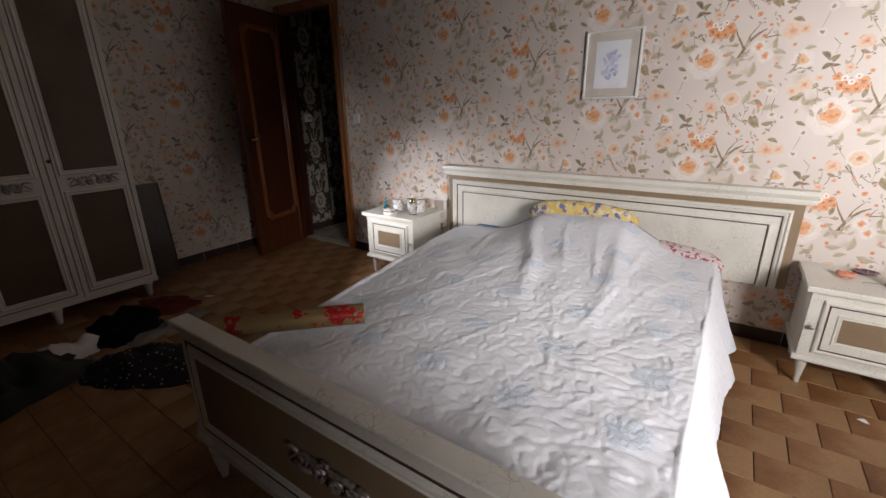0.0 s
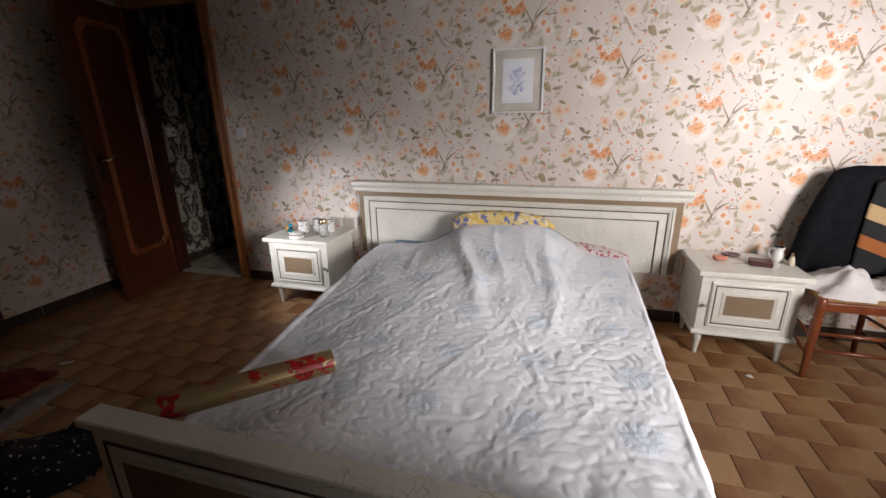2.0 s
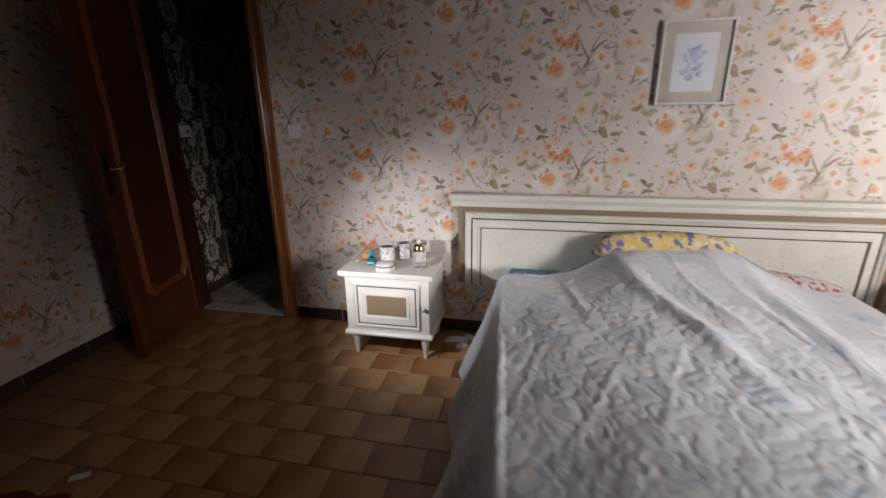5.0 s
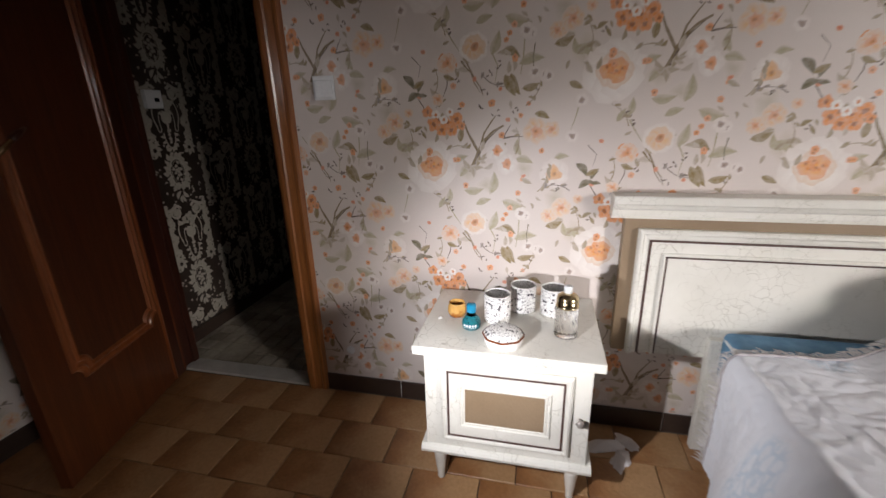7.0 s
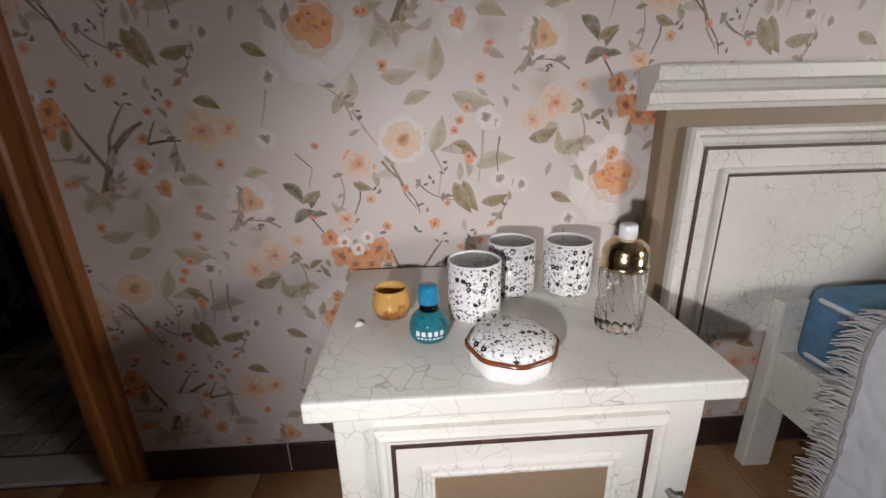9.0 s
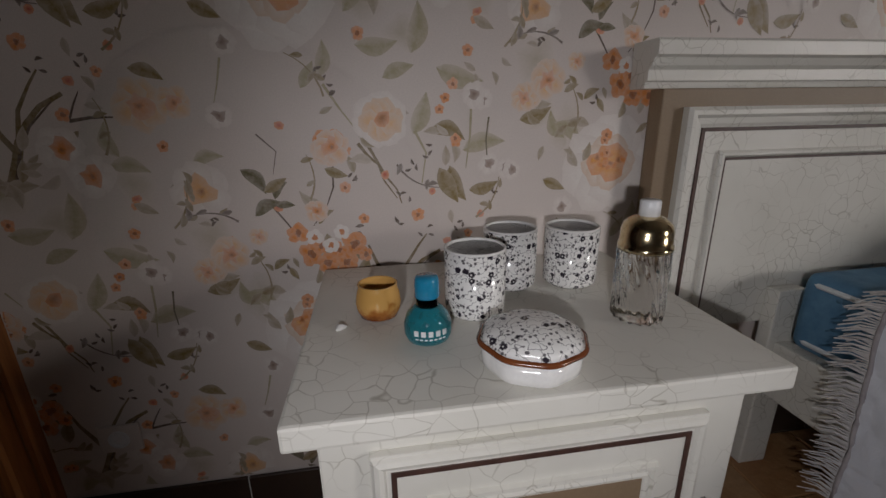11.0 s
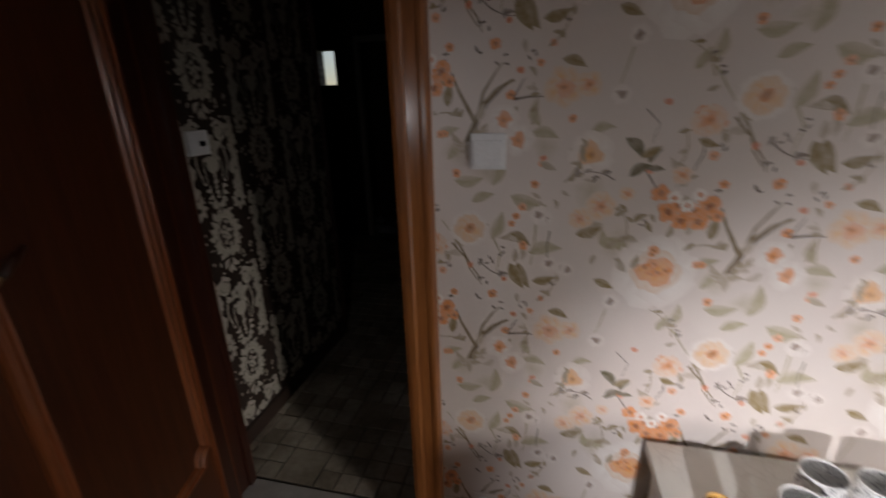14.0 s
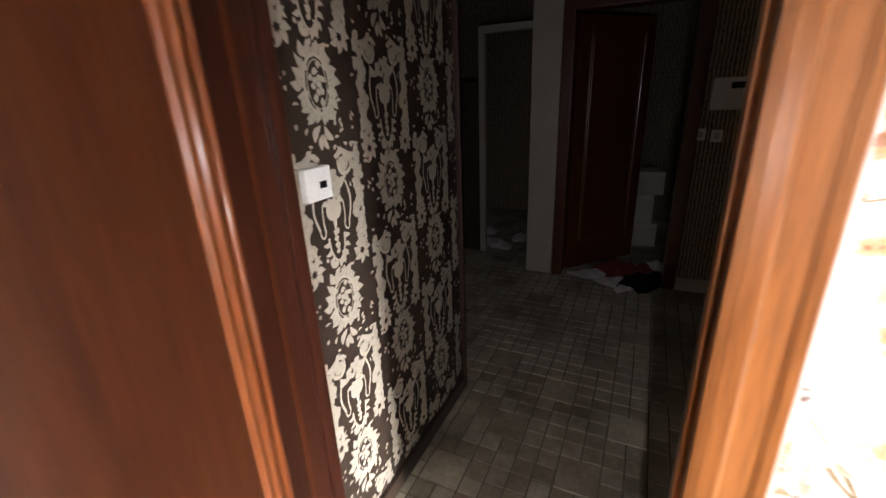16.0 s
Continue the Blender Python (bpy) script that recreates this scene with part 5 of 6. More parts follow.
# fringe along the head end of the bedspread
random.seed(3)
head_row = [v.co.copy() for v in sheet.data.vertices[0:NU + 1]]
bm = bmesh.new()
for i in range(0, 138):
    for k in range(2):
        p = head_row[i].lerp(head_row[i + 1], k / 2)
        tip = p + Vector((random.uniform(-0.018, 0.006), 0.045 + random.uniform(-0.010, 0.010), -0.012 + random.uniform(-0.012, 0.006)))
        tube(bm, [p, p.lerp(tip, 0.5) + Vector((random.uniform(-0.005, 0.005), 0, 0.006)), tip], [0.0016, 0.0015, 0.0010], 4)
tagged(part("fringe", bm, mottled("white_thread", (0.62, 0.60, 0.60), (0.72, 0.70, 0.70), 40, 0.9), cover, "white twisted thread fringe"), kind="stuff")
hem = tube(bmesh.new(), [p + Vector((0, -0.004, 0.004)) for p in head_row[:NU:2]], 0.004, 6)
part("hem", hem, mottled("grey_hem", (0.34, 0.31, 0.32), (0.46, 0.43, 0.44), 60, 0.9), cover, "grey stitched hem", True)


def roll_material():
    m, n, l, b = material("gold_paper_with_red_flowers", 0.32)
    v = coords(n, l)
    blooms = noise_tex(n, l, coords(n, l, (1.0, 1.0, 1.0)), 17.0, 1.5)
    edge = noise_tex(n, l, v, 70, 2)
    f = mix(n, l, blooms, edge, 0.30)
    mask = ramp(n, l, f, [(0.555, (0, 0, 0)), (0.562, (1, 1, 1))])
    vein = ramp(n, l, edge, [(0.40, (0.16, 0.002, 0.004)), (0.62, (0.42, 0.008, 0.010))])
    l.new(mix(n, l, (0.34, 0.25, 0.12), vein, mask), b.inputs["Base Color"])
    inv = ramp(n, l, f, [(0.555, (0.6, 0.6, 0.6)), (0.562, (0.0, 0.0, 0.0))])
    l.new(inv, b.inputs["Metallic"])
    return m


roll = thing("wrapping_paper_roll", "roll of gold wrapping paper with red flowers lying on the bed", "paper roll", look((0.30, -1.885, 0.606), (-0.08, -2.27, 0.612)))
part("paper", lathe(bmesh.new(), [(0.036, 0.0), (0.040, 0.0005), (0.0405, -0.27), (0.040, -0.54), (0.036, -0.541), (0.034, -0.30), (0.034, -0.01), (0.036, 0.0)], 28), roll_material(), roll, smooth=False)
part("core", lathe(bmesh.new(), [(0.028, -0.004), (0.0338, -0.004), (0.0338, -0.53), (0.028, -0.53), (0.028, -0.004)], 24), mottled("card", (0.42, 0.33, 0.20), (0.52, 0.42, 0.28), 30, 0.9), roll, "brown cardboard core")

# ---- picture over the bed ----
picture = thing("framed_picture", "blue flower drawing in a thin white frame behind glass", "picture", pose(0.683, -0.002, 1.607, 0, 0, 0))
part("backing", boxed(-0.158, 0.158, -0.012, -0.001, -0.190, 0.190), mottled("grey_mat", (0.28, 0.255, 0.225), (0.33, 0.305, 0.27), 12, 0.9), picture, "warm grey mount")
part("sheet", boxed(-0.100, 0.100, -0.0145, -0.012, -0.135, 0.135), mottled("drawing_paper", (0.38, 0.385, 0.42), (0.45, 0.455, 0.49), 8, 0.9), picture, "off-white drawing paper")
random.seed(8)
fl = Print()
U = 0.001
INK, PAPERW = (0.08, 0.11, 0.24), (0.40, 0.41, 0.47)
for k in range(46):
    a = random.random() * 6.3
    q = random.random() ** 0.6
    x, y = q * 48 * math.cos(a) - 8 + 12 * math.sin(a), q * 84 * math.sin(a) - 8
    shade = random.random()
    c = toward(INK, 0.05 + 0.45 * shade, PAPERW)
    if k % 2:
        fl.blot(x * U, y * U, random.uniform(8, 18) * U, toward(c, 0.3, PAPERW), toward(c, 0.75, PAPERW), 0.35, 9)
    else:
        fl.leaf(x * U, y * U, random.uniform(22, 42) * U, random.uniform(8, 16) * U, random.uniform(0, 180), c, toward(c, 0.6, PAPERW))
fl.lay("drawing", printed("drawing_ink", 0.8), lambda u, v, h: (u, -0.0148 - h, v), [(0, 0)], lambda u, v: abs(u) < 0.098 and abs(v) < 0.133, picture)
part("frame", moulding(bmesh.new(), -0.166, 0.166, -0.198, 0.198, 0.0, [(0, 0), (0, 0.020), (0.003, 0.023), (0.011, 0.023), (0.013, 0.020), (0.013, 0.012)]), M_WHITEPLASTIC, picture, "thin white frame")
pane = part("pane", boxed(-0.152, 0.152, -0.0185, -0.0170, -0.184, 0.184), M_GLASS, picture, "clear picture glass")
pane.visible_shadow = False

# ---- on the cabinet beside the doorway ----
NT = 0.5455


def turned(name, profile, mat, parent, label="", steps=28, squash=None):
    return part(name, lathe(bmesh.new(), profile, steps, squash=squash), mat, parent, label, True)


MUG = [(0.034, 0.0), (0.037, 0.002), (0.0415, 0.006), (0.0425, 0.012), (0.0425, 0.094)]
MUG_RIM = [(0.0425, 0.094), (0.0425, 0.0965), (0.0405, 0.0975), (0.0388, 0.0965), (0.0385, 0.092), (0.0385, 0.016), (0.036, 0.011), (0.001, 0.010)]
mug = thing("mug", "white china tumbler with small black flowers on the bedside cabinet", "mug", pose(-0.900, -0.243, NT), "three flowered tumblers")
turned("body", MUG, M_PORCELAIN, mug)
turned("rim", MUG_RIM, M_WHITEGLAZE, mug, "white glazed rim and inside")
copy_thing(mug, pose(-0.822, -0.155, NT, 0, 0, 70))
copy_thing(mug, pose(-0.722, -0.165, NT, 0, 0, 200))

pot = thing("candle_pot", "small amber brown glazed pot on the bedside cabinet", "pot", pose(-1.035, -0.232, NT))
m, n, l, b = material("amber_glaze", 0.1)
z = n.new("ShaderNodeSeparateXYZ")
l.new(coords(n, l), z.inputs["Vector"])
up = n.new("ShaderNodeMath")
up.operation = "MULTIPLY_ADD"
l.new(z.outputs["Z"], up.inputs[0])
up.inputs[1].default_value = 20.0
l.new(noise_tex(n, l, coords(n, l), 60, 2), up.inputs[2])
l.new(ramp(n, l, up.outputs[0], [(0.42, (0.16, 0.035, 0.006)), (0.8, (0.40, 0.15, 0.03)), (1.1, (0.60, 0.34, 0.10))]), b.inputs["Base Color"])
turned("body", [(0.020, 0), (0.026, 0.003), (0.0305, 0.014), (0.0315, 0.024), (0.029, 0.038), (0.0265, 0.046), (0.0275, 0.049), (0.0255, 0.050), (0.0245, 0.046), (0.027, 0.030), (0.026, 0.012), (0.001, 0.010)], m, pot)

perfume = thing("perfume_bottle", "small round turquoise glass perfume bottle on the bedside cabinet", "perfume bottle", pose(-0.975, -0.305, NT))
M_TEAL = mottled("turquoise_glass", (0.02, 0.22, 0.28), (0.05, 0.36, 0.42), 40, 0.05, 0, 0.0)
M_TEAL.node_tree.nodes["Principled BSDF"].inputs["Transmission Weight"].default_value = 0.55
turned("flask", [(0.022, 0.0), (0.027, 0.002), (0.0300, 0.010), (0.0300, 0.022), (0.026, 0.034), (0.019, 0.041), (0.0145, 0.045)], M_TEAL, perfume)
turned("neck", [(0.0145, 0.045), (0.0135, 0.048), (0.0135, 0.056)], M_GLASS, perfume, "clear glass neck")
turned("cap", [(0.0150, 0.056), (0.0158, 0.058), (0.0150, 0.078), (0.0135, 0.082), (0.001, 0.083)], mottled("blue_cap", (0.01, 0.16, 0.30), (0.02, 0.24, 0.40), 30, 0.12), perfume, "glossy blue cap")
bm = bmesh.new()
for k in range(5):
    a = radians(-90 + (k - 2) * 17)
    p = bmesh.ops.create_cube(bm, size=1.0, matrix=Matrix.Translation((0.0304 * math.cos(a), 0.0304 * math.sin(a), 0.019)) @ Matrix.Rotation(a, 4, "Z") @ Matrix.Diagonal((0.0008, 0.0055, 0.007, 1)))
for k in range(7):
    a = radians(-90 + (k - 3) * 11)
    bmesh.ops.create_cube(bm, size=1.0, matrix=Matrix.Translation((0.0303 * math.cos(a), 0.0303 * math.sin(a), 0.0115)) @ Matrix.Rotation(a, 4, "Z") @ Matrix.Diagonal((0.0006, 0.0036, 0.0018, 1)))
part("lettering_bars", bm, M_WHITEPLASTIC, perfume, "pale lettering bars")

tin = thing("trinket_box", "round scalloped white box with a flowered lid and brown rim", "trinket box", pose(-0.868, -0.382, NT))
scallop = lambda a: 1 + 0.022 * math.cos(8 * a)
turned("base", [(0.050, 0), (0.054, 0.003), (0.055, 0.010), (0.056, 0.027)], M_WHITEGLAZE, tin, squash=scallop, steps=64)
turned("rim", [(0.056, 0.027), (0.0605, 0.029), (0.061, 0.032), (0.057, 0.034)], mottled("brown_rim", (0.12, 0.035, 0.012), (0.20, 0.06, 0.02), 40, 0.2), tin, "brown painted rim", 64, scallop)
turned("lid", [(0.057, 0.034), (0.052, 0.040), (0.040, 0.046), (0.022, 0.050), (0.001, 0.051)], M_PORCELAIN, tin, "white lid with small dark flowers", 64, scallop)

bottle = thing("lotion_bottle", "ribbed clear glass bottle with a gold collar and white cap", "bottle", pose(-0.688, -0.303, NT))
bm = bmesh.new()
steps = 96
rings = []
for j, (r, zz) in enumerate([(0.026, 0), (0.031, 0.002)] + [(0.0325, 0.006 + 0.0065 * k) for k in range(15)]):
    rings.append([bm.verts.new(((r + 0.0017 * math.cos(16 * a + j * 0.9)) * math.cos(a), (r + 0.0017 * math.cos(16 * a + j * 0.9)) * math.sin(a), zz)) for a in (2 * math.pi * i / steps for i in range(steps))])
for lo, hi in zip(rings, rings[1:]):
    for i in range(steps):
        bm.faces.new((lo[i], lo[(i + 1) % steps], hi[(i + 1) % steps], hi[i]))
bm.faces.new(list(reversed(rings[0])))
part("glass_body", bm, M_GLASS, bottle, "spirally ribbed clear glass", True)
turned("collar", [(0.033, 0.097), (0.034, 0.099), (0.034, 0.104), (0.032, 0.105), (0.032, 0.122), (0.029, 0.132), (0.020, 0.139), (0.012, 0.142)], M_GOLD, bottle, "polished gold collar")
turned("cap", [(0.0125, 0.140), (0.0125, 0.160), (0.0110, 0.162), (0.001, 0.162)], M_WHITEPLASTIC, bottle, "ridged white cap", squash=lambda a: 1 + 0.02 * math.cos(20 * a))
tagged(part("crumb", lathe(bmesh.new(), [(0.006, 0), (0.007, 0.003), (0.003, 0.006), (0.001, 0.0065)], 9, squash=lambda a: 1 + 0.3 * math.cos(3 * a)), M_WHITEGLAZE), "small white chip on the cabinet top", "crumb").matrix_basis = pose(-1.087, -0.262, NT)

# ---- on the cabinet beside the chair ----
jug = thing("small_jug", "small white porcelain jug on the bedside cabinet", "jug", pose(2.268, -0.165, NT))
turned("body", [(0.020, 0), (0.027, 0.004), (0.032, 0.025), (0.030, 0.045), (0.023, 0.060), (0.022, 0.068), (0.028, 0.086), (0.030, 0.090), (0.028, 0.090), (0.021, 0.070), (0.001, 0.064)], M_WHITEGLAZE, jug, squash=lambda a: 1 + 0.10 * max(0, math.cos(a)))
part("handle", tube(bmesh.new(), [(-0.022, 0, 0.075), (-0.042, 0, 0.072), (-0.048, 0, 0.050), (-0.040, 0, 0.030), (-0.030, 0, 0.024)], 0.004, 8), M_WHITEGLAZE, jug, smooth=True)
part("band", lathe(bmesh.new(), [(0.0285, 0.0865), (0.0302, 0.0885), (0.0300, 0.0895)], 28), M_BLACK, jug, "dark rim line", True)
flask = thing("small_flask", "small cream pointed flask on the bedside cabinet", "flask", pose(2.312, -0.235, NT))
turned("body", [(0.014, 0), (0.017, 0.003), (0.018, 0.020), (0.012, 0.045), (0.008, 0.056)], mottled("cream_plastic", (0.60, 0.52, 0.40), (0.68, 0.60, 0.48), 30, 0.3), flask)
turned("cap", [(0.008, 0.056), (0.0085, 0.058), (0.007, 0.074), (0.001, 0.076)], M_GOLD, flask, "gold cap")
case = thing("jewel_case", "small dark maroon box on the bedside cabinet", "box", pose(2.150, -0.262, NT, 0, 0, -12))
M_MAROON = mottled("maroon_leather", (0.05, 0.012, 0.014), (0.09, 0.024, 0.026), 30, 0.4, 0, 0.3)
part("base", boxed(-0.055, 0.055, -0.042, 0.042, 0, 0.016, 0.003), M_MAROON, case)
part("lid", boxed(-0.056, 0.056, -0.043, 0.043, 0.0165, 0.030, 0.005), M_MAROON, case)
shell = thing("coral_trinket", "small salmon pink knotted hair band on the cabinet", "hair band", pose(1.955, -0.215, NT))
part("band", tube(bmesh.new(), [(0.030 * math.cos(a) * (1 + 0.2 * math.cos(3 * a)), 0.022 * math.sin(a), 0.014 + 0.004 * math.cos(5 * a)) for a in (0.4 * i for i in range(16))], 0.010, 8), mottled("salmon_cloth", (0.60, 0.20, 0.13), (0.74, 0.32, 0.22), 60, 0.8), shell, smooth=True)
dish = thing("oval_dish", "small dark purple oval patterned dish on the cabinet", "dish", pose(2.045, -0.115, NT))
turned("dish", [(0.030, 0), (0.046, 0.004), (0.056, 0.012), (0.054, 0.013), (0.044, 0.007), (0.001, 0.004)], splotched("purple_print", [(0.12, 0.03, 0.05), (0.40, 0.26, 0.30), (0.06, 0.02, 0.03)], 70, 0.3), dish, squash=lambda a: 1 - 0.22 * abs(math.sin(a)))
specs = thing("wire_clip", "bent thin metal wire on the cabinet top", "wire", pose(2.055, -0.300, NT))
part("wire", tube(bmesh.new(), [(0.05 * math.cos(a), 0.035 * math.sin(a), 0.003) for a in (0.2 * i for i in range(14))], 0.0016, 6), M_SILVER, specs, smooth=True)

# ---- rush chair with clothes ----
chair = thing("rush_chair", "reddish turned wooden chair with a woven rush seat", "chair", pose(2.585, -0.34, 0))
M_RUSH = wood("woven_rush", (0.30, 0.17, 0.06), (0.48, 0.30, 0.13), 0.8, 0, 0.0)
FLEG = [(0.012, 0), (0.016, 0.004), (0.015, 0.05), (0.020, 0.16), (0.022, 0.20), (0.017, 0.215), (0.022, 0.23), (0.023, 0.30), (0.025, 0.345), (0.018, 0.36), (0.026, 0.375), (0.018, 0.39), (0.024, 0.405), (0.024, 0.47), (0.015, 0.478)]
for x in (-0.235, 0.235):
    part("front_leg", lathe(bmesh.new(), FLEG, 16, (x, -0.19, 0)), M_CHAIRWOOD, chair, smooth=True)
    part("back_post", tube(bmesh.new(), [(x * 0.8, 0.19, 0), (x * 0.74, 0.185, 0.46), (x * 0.60, 0.205, 0.75), (x * 0.48, 0.24, 1.04)], [0.015, 0.019, 0.018, 0.013], 12), M_CHAIRWOOD, chair, smooth=True)
    for z in (0.14, 0.24):
        part("side_rung", tube(bmesh.new(), [(x, -0.19, z), (x * 0.9, 0, z), (x * 0.8, 0.19, z)], [0.008, 0.011, 0.008], 10), M_CHAIRWOOD, chair, smooth=True)
for z in (0.17, 0.27):
    part("front_rung", tube(bmesh.new(), [(-0.235, -0.19, z), (0, -0.19, z), (0.235, -0.19, z)], [0.008, 0.012, 0.008], 10), M_CHAIRWOOD, chair, smooth=True)
for z, w in ((0.66, 0.150), (0.82, 0.132), (0.97, 0.116)):
    part("slat", tube(bmesh.new(), [(-w, 0.20 + (z - 0.6) * 0.09, z), (0, 0.225 + (z - 0.6) * 0.09, z), (w, 0.20 + (z - 0.6) * 0.09, z)], 0.014, 8), M_CHAIRWOOD, chair, smooth=True)
part("seat_rail", boxed(-0.235, 0.235, -0.205, -0.180, 0.405, 0.455, 0.006), M_CHAIRWOOD, chair)
part("seat", boxed(-0.232, 0.232, -0.185, 0.185, 0.445, 0.475, 0.012), M_RUSH, chair, "woven straw seat")


def draped(bm, levels, n=40, seed=0.0, fold=0.10):
    """A hanging garment: (z, centre x, centre y, half width, half depth) rings with folds that grow downwards."""
    rings = []
    for j, (z, cx, cy, w, d) in enumerate(levels):
        ring = []
        for i in range(n):
            a = 2 * math.pi * i / n
            k = 1 + fold * (j / len(levels)) * (math.sin(7 * a + seed) + 0.6 * noise.noise((3 * math.cos(a), 3 * math.sin(a), j * 0.4 + seed)))
            ring.append(bm.verts.new((cx + w * k * math.cos(a), cy + d * k * math.sin(a), z + 0.01 * noise.noise((a, j, seed)))))
        rings.append(ring)
    for lo, hi in zip(rings, rings[1:]):
        for i in range(n):
            bm.faces.new((lo[i], lo[(i + 1) % n], hi[(i + 1) % n], hi[i]))
    bm.faces.new(rings[0])
    bmesh.ops.recalc_face_normals(bm, faces=bm.faces[:])
    return bm


jacket = thing("black_jacket", "black jacket hanging over the back of the rush chair", "jacket")
part("body", draped(bmesh.new(), [(1.105, 2.615, -0.115, 0.06, 0.03), (1.085, 2.64, -0.118, 0.16, 0.05), (1.0, 2.66, -0.125, 0.20, 0.062), (0.88, 2.655, -0.13, 0.235, 0.07), (0.75, 2.65, -0.13, 0.265, 0.075), (0.62, 2.645, -0.13, 0.29, 0.08), (0.50, 2.64, -0.13, 0.305, 0.08)], seed=1.0), M_BLACK, jacket, smooth=True)
part("sleeve", tube(bmesh.new(), [(2.49, -0.13, 1.07), (2.45, -0.14, 0.92), (2.41, -0.145, 0.75), (2.385, -0.15, 0.58), (2.37, -0.15, 0.46)], [0.035, 0.05, 0.055, 0.052, 0.05], 14), M_BLACK, jacket, smooth=True)


def striped():
    m, n, l, b = material("striped_knit", 0.9)
    z = n.new("ShaderNodeSeparateXYZ")
    l.new(coords(n, l), z.inputs["Vector"])
    k = n.new("ShaderNodeMath")
    k.operation = "MULTIPLY_ADD"
    l.new(z.outputs["Z"], k.inputs[0])
    k.inputs[1].default_value = 2.6
    l.new(z.outputs["X"], k.inputs[2])
    f = n.new("ShaderNodeMath")
    f.operation = "FRACT"
    l.new(k.outputs[0], f.inputs[0])
    c = ramp(n, l, f.outputs[0], [(0.0, (0.012, 0.012, 0.014)), (0.36, (0.34, 0.11, 0.03)), (0.55, (0.015, 0.015, 0.016)), (0.78, (0.50, 0.34, 0.18))])
    for node in n:
        if node.type == "VALTORGB":
            node.color_ramp.interpolation = "CONSTANT"
    l.new(c, b.inputs["Base Color"])
    return m


knit = thing("striped_cardigan", "black, rust and cream striped cardigan hanging on the chair back", "cardigan")
part("body", draped(bmesh.new(), [(1.06, 2.74, -0.20, 0.05, 0.02), (1.03, 2.75, -0.205, 0.13, 0.03), (0.9, 2.755, -0.21, 0.15, 0.035), (0.75, 2.76, -0.215, 0.16, 0.038), (0.60, 2.765, -0.22, 0.165, 0.04), (0.53, 2.77, -0.22, 0.17, 0.04)], seed=2.4), striped(), knit, smooth=True)
linen = tagged(part("white_linen", heap(bmesh.new(), 0.30, 0.20, 0.11, 9.0), M_WHITECLOTH, smooth=True), "crumpled white linen lying on the chair seat", "linen")
linen.matrix_basis = pose(2.575, -0.375, 0.476)
for k, (x, y, s, a) in enumerate(((-0.50, -0.13, 0.05, 20), (-0.46, -0.19, 0.04, 70), (-0.42, -0.10, 0.035, 130))):
    scrap = tagged(part("paper_scrap", heap(bmesh.new(), s * 1.5, s * 0.7, 0.018, 20.0 + k), M_WHITECLOTH, smooth=True), "crumpled white paper scrap on the floor under the bed head", "paper scrap", "paper scraps")
    scrap.matrix_basis = pose(x, y, 0.001, 0, 0, a)
chip = tagged(part("plaster_chip", heap(bmesh.new(), 0.022, 0.009, 0.005, 31.0), M_WHITEGLAZE, smooth=True), "small white chip on the brown tiles", "chip")
chip.matrix_basis = pose(2.08, -0.60, 0.001, 0, 0, -20)


# ---- floor tiles and skirting, piece by piece ----
def tile_material():
    m, n, l, b = material("brown_textured_tile", 0.42)
    v = coords(n, l)
    info = n.new("ShaderNodeObjectInfo")
    shift = n.new("ShaderNodeVectorMath")
    shift.operation = "MULTIPLY_ADD"
    shift.inputs[1].default_value = (1, 1, 1)
    l.new(v, shift.inputs[0])
    l.new(info.outputs["Location"], shift.inputs[2])
    sep = n.new("ShaderNodeSeparateXYZ")
    l.new(coords(n, l, kind="Generated"), sep.inputs["Vector"])
    cloud = noise_tex(n, l, shift.outputs[0], 8, 4)
    grad = n.new("ShaderNodeMath")
    grad.operation = "MULTIPLY_ADD"
    l.new(sep.outputs["X"], grad.inputs[0])
    grad.inputs[1].default_value = 0.75
    l.new(cloud, grad.inputs[2])
    relief = noise_tex(n, l, shift.outputs[0], 75, 5, 0.6)
    c = ramp(n, l, grad.outputs[0], [(0.40, (0.24, 0.108, 0.042)), (0.72, (0.36, 0.175, 0.072)), (1.12, (0.48, 0.29, 0.145))])
    c = mix(n, l, c, ramp(n, l, relief, [(0.35, (0.72, 0.68, 0.62)), (0.65, (1, 1, 1))]), 0.6, "MULTIPLY")
    c = mix(n, l, c, ramp(n, l, info.outputs["Random"], [(0, (0.84, 0.82, 0.80)), (1, (1, 1, 1))]), 1.0, "MULTIPLY")
    l.new(c, b.inputs["Base Color"])
    bump(n, l, b, relief, 0.55, 0.004)
    return m


M_TILE = tile_material()


def hall_tile_material():
    m, n, l, b = material("grey_hall_tile", 0.42)
    place = n.new("ShaderNodeNewGeometry").outputs["Position"]
    info = n.new("ShaderNodeObjectInfo")
    c = ramp(n, l, noise_tex(n, l, place, 2.6, 5, 0.65), [(0.34, (0.24, 0.205, 0.155)), (0.66, (0.60, 0.55, 0.46))])
    c = mix(n, l, c, ramp(n, l, noise_tex(n, l, place, 38, 4), [(0.3, (0.66, 0.63, 0.58)), (0.7, (1, 1, 1))]), 0.7, "MULTIPLY")
    c = mix(n, l, c, ramp(n, l, info.outputs["Random"], [(0, (0.62, 0.60, 0.56)), (1, (1, 1, 1))]), 1.0, "MULTIPLY")
    l.new(c, b.inputs["Base Color"])
    bump(n, l, b, noise_tex(n, l, place, 70, 4), 0.4, 0.002)
    return m


M_HALLTILE = hall_tile_material()


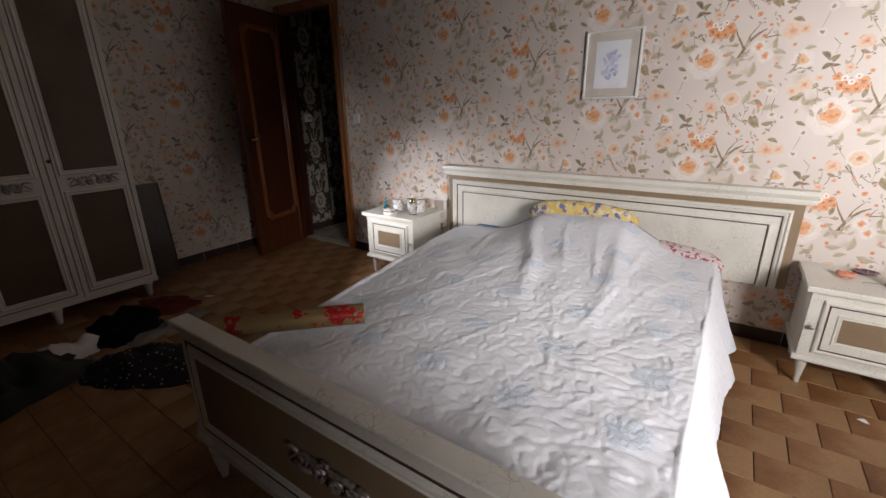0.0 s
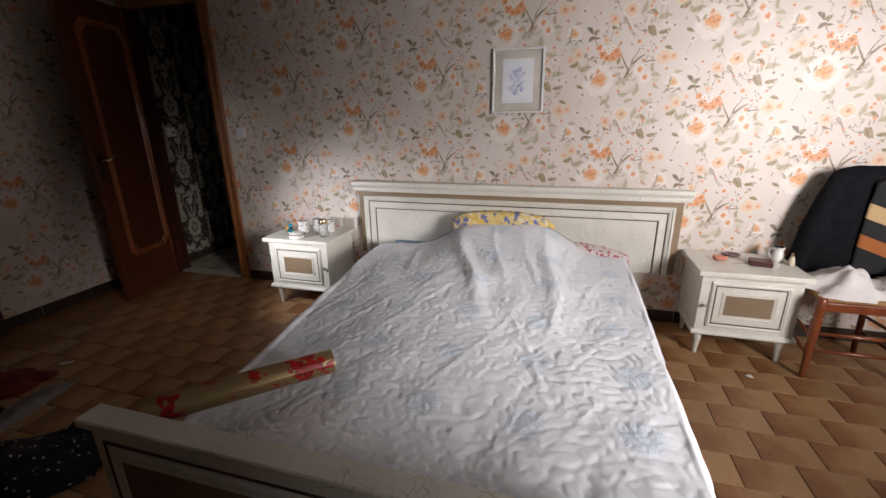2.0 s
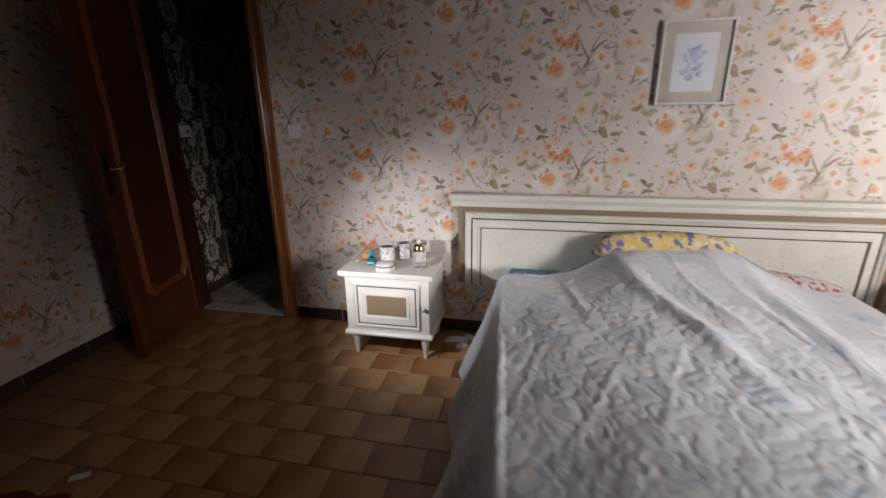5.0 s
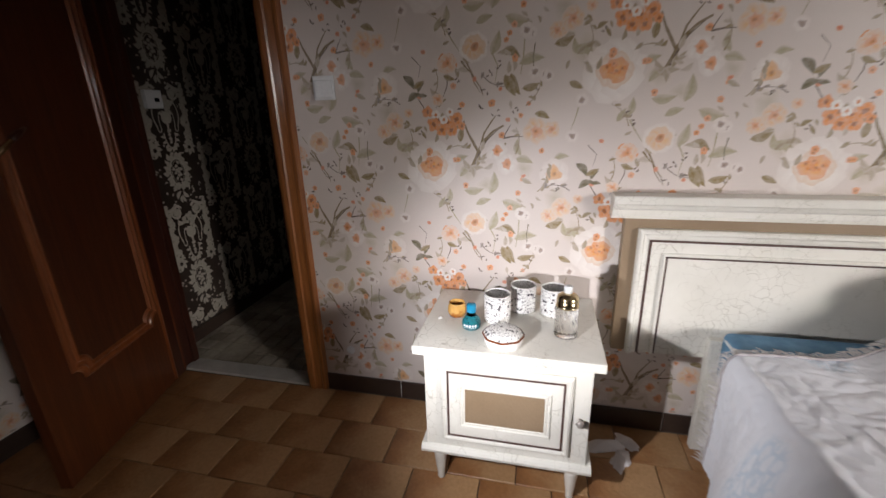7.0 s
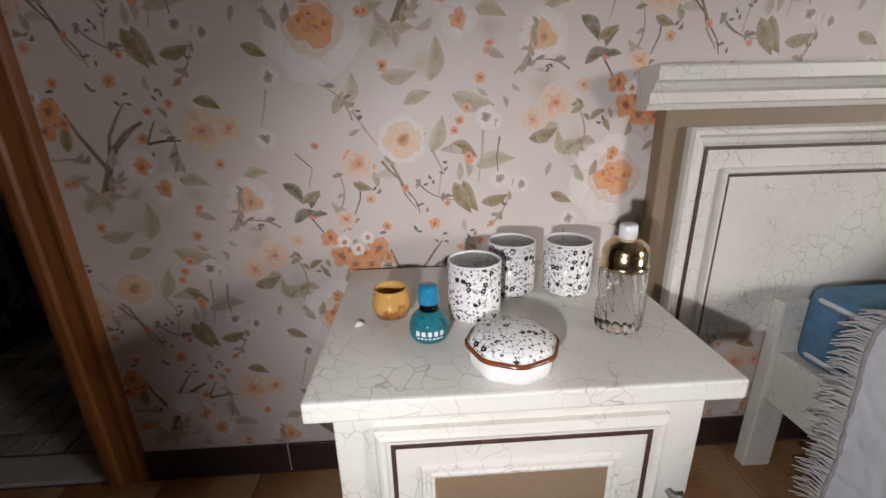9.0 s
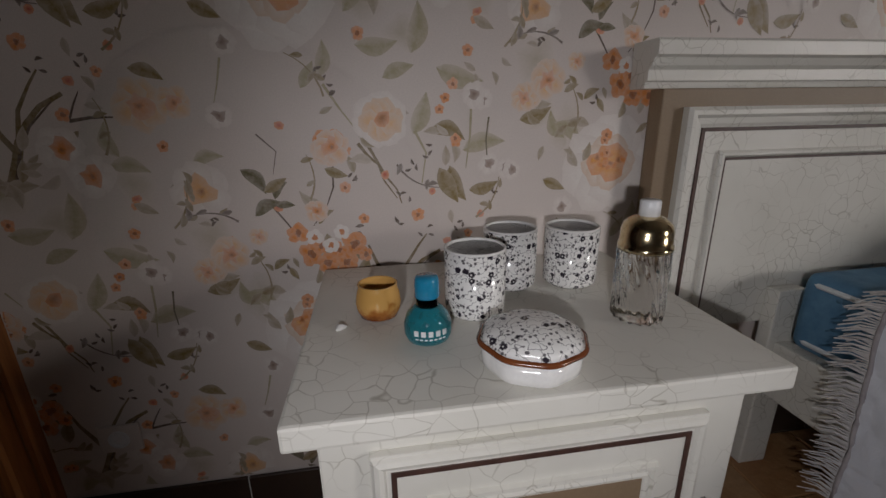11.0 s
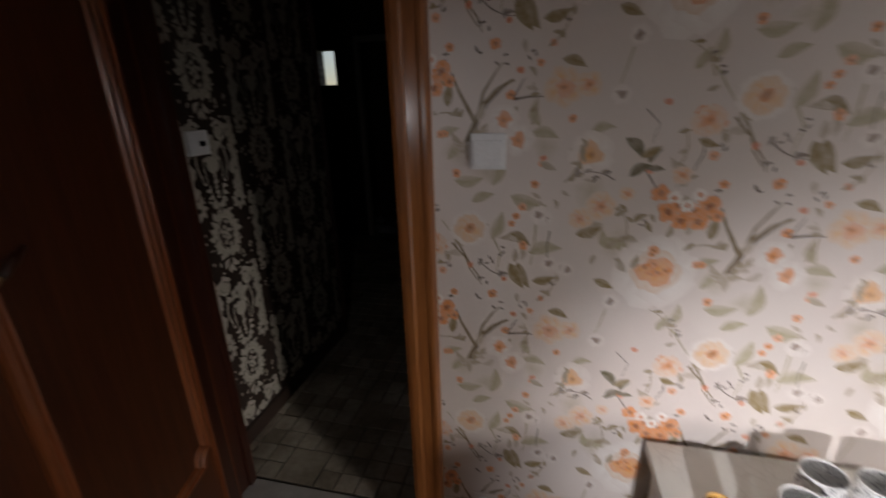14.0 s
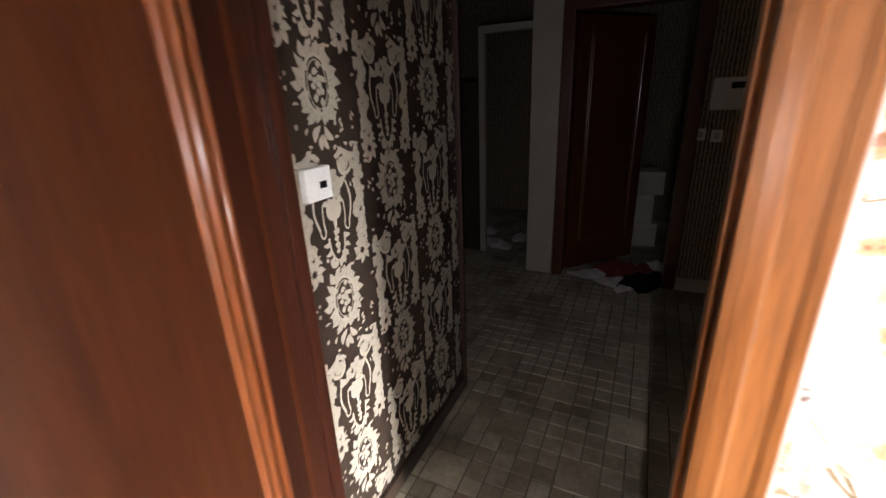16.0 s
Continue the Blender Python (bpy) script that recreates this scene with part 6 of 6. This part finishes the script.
def slab_mesh(name, w, d, h, bevel, mat):
    bm = bmesh.new()
    lo = [bm.verts.new((x, y, 0)) for x, y in ((-w, -d), (w, -d), (w, d), (-w, d))]
    mid = [bm.verts.new((x, y, h - bevel)) for x, y in ((-w, -d), (w, -d), (w, d), (-w, d))]
    hi = [bm.verts.new((x, y, h)) for x, y in ((-w + bevel, -d + bevel), (w - bevel, -d + bevel), (w - bevel, d - bevel), (-w + bevel, d - bevel))]
    for i in range(4):
        j = (i + 1) % 4
        bm.faces.new((lo[i], lo[j], mid[j], mid[i]))
        bm.faces.new((mid[i], mid[j], hi[j], hi[i]))
    bm.faces.new(hi)
    me = bpy.data.meshes.new(name)
    bm.to_mesh(me)
    bm.free()
    me.materials.append(mat)
    return me


def lay_tiles(owner, me, near, far, name="tile"):
    for x, y, z in near:
        ob = new(name, me)
        ob.location = (x, y, z)
        ob.parent = owner
    base = [v.co.copy() for v in me.vertices]
    polys = [tuple(p.vertices) for p in me.polygons]
    verts, faces = [], []
    for x, y, z in far:
        k = len(verts)
        verts += [(c.x + x, c.y + y, c.z + z) for c in base]
        faces += [tuple(k + i for i in p) for p in polys]
    if verts:
        rest = bpy.data.meshes.new("tiles_beyond")
        rest.from_pydata(verts, [], faces)
        rest.materials.append(me.materials[0])
        ob = new("tiles_beyond", rest)
        ob.parent = owner
        tagged(ob, kind="stuff")


random.seed(4)
TX, TY = 0.237, 0.178
me = slab_mesh("tile", TX / 2 - 0.0016, TY / 2 - 0.0016, 0.008, 0.0018, M_TILE)
near, far = [], []
for k in range(-1, 22):
    yc = -0.187 - TY * k - TY / 2 if k >= 0 else -0.187 + TY / 2
    for i in range(-6, 27):
        xc = -1.53 + TX * (i + 0.5) + (TX / 2 if k % 2 else 0)
        if not (LEFT - 0.1 < xc < RIGHT - 0.05 and BACK < yc):
            continue
        place = (xc, yc, -0.008 + random.uniform(-0.0007, 0.0004))
        (near if (yc > -2.3 and (-2.35 < xc < -0.25 or 1.35 < xc < 2.75)) else far).append(place)
lay_tiles(floor, me, near, far)

HT = 0.086
small = slab_mesh("hall_tile", HT / 2 - 0.004, HT / 2 - 0.004, 0.008, 0.0015, M_HALLTILE)
large = slab_mesh("large_hall_tile", HT - 0.004, HT - 0.004, 0.008, 0.0015, M_HALLTILE)
rows = {"small": ([], []), "large": ([], [])}
for i in range(53):
    for j in range(57):
        big = (i // 2 + 2 * (j // 2)) % 5 == 0
        if big and (i % 2 or j % 2):
            continue
        shift = HT / 2 if big else 0.0
        xc, yc = -4.95 + HT * i + shift, 0.145 + HT * j + shift
        if xc > -0.50 or yc > 4.95:
            continue
        near = -2.6 < xc < -1.3 and yc < 1.5
        rows["large" if big else "small"][0 if near else 1].append((xc, yc, -0.008 + random.uniform(-0.0004, 0.0003)))
lay_tiles(floor_hall, small, *rows["small"])
lay_tiles(floor_hall, large, *rows["large"])

skirting = thing("baseboard", "dark brown ceramic skirting tiles round the bedroom", "skirting", kind="structure")
sk = bpy.data.meshes.new("skirting_tile")
bm = boxed(-0.1735, 0.1735, -0.008, 0.0, 0.001, 0.083, 0.0015, 1)
bm.to_mesh(sk)
bm.free()
sk.materials.append(M_SKIRT)
part("grout_bed", boxed(DOOR_R + 0.08, RIGHT, -0.0055, -0.0015, 0.0, 0.081), M_PLASTER, skirting, "pale mortar joint")
part("grout_bed", boxed(LEFT + 0.0015, LEFT + 0.0055, -2.2, -0.002, 0.0, 0.081), M_PLASTER, skirting, "pale mortar joint")
for i in range(14):
    ob = new("skirting_tile", sk)
    ob.location = (-1.512 + 0.35 * i, -0.0015, 0)
    ob.parent = skirting
for i in range(6):
    ob = new("skirting_tile", sk)
    ob.matrix_basis = pose(LEFT + 0.0015, -0.18 - 0.35 * i, 0, 0, 0, 90)
    ob.parent = skirting
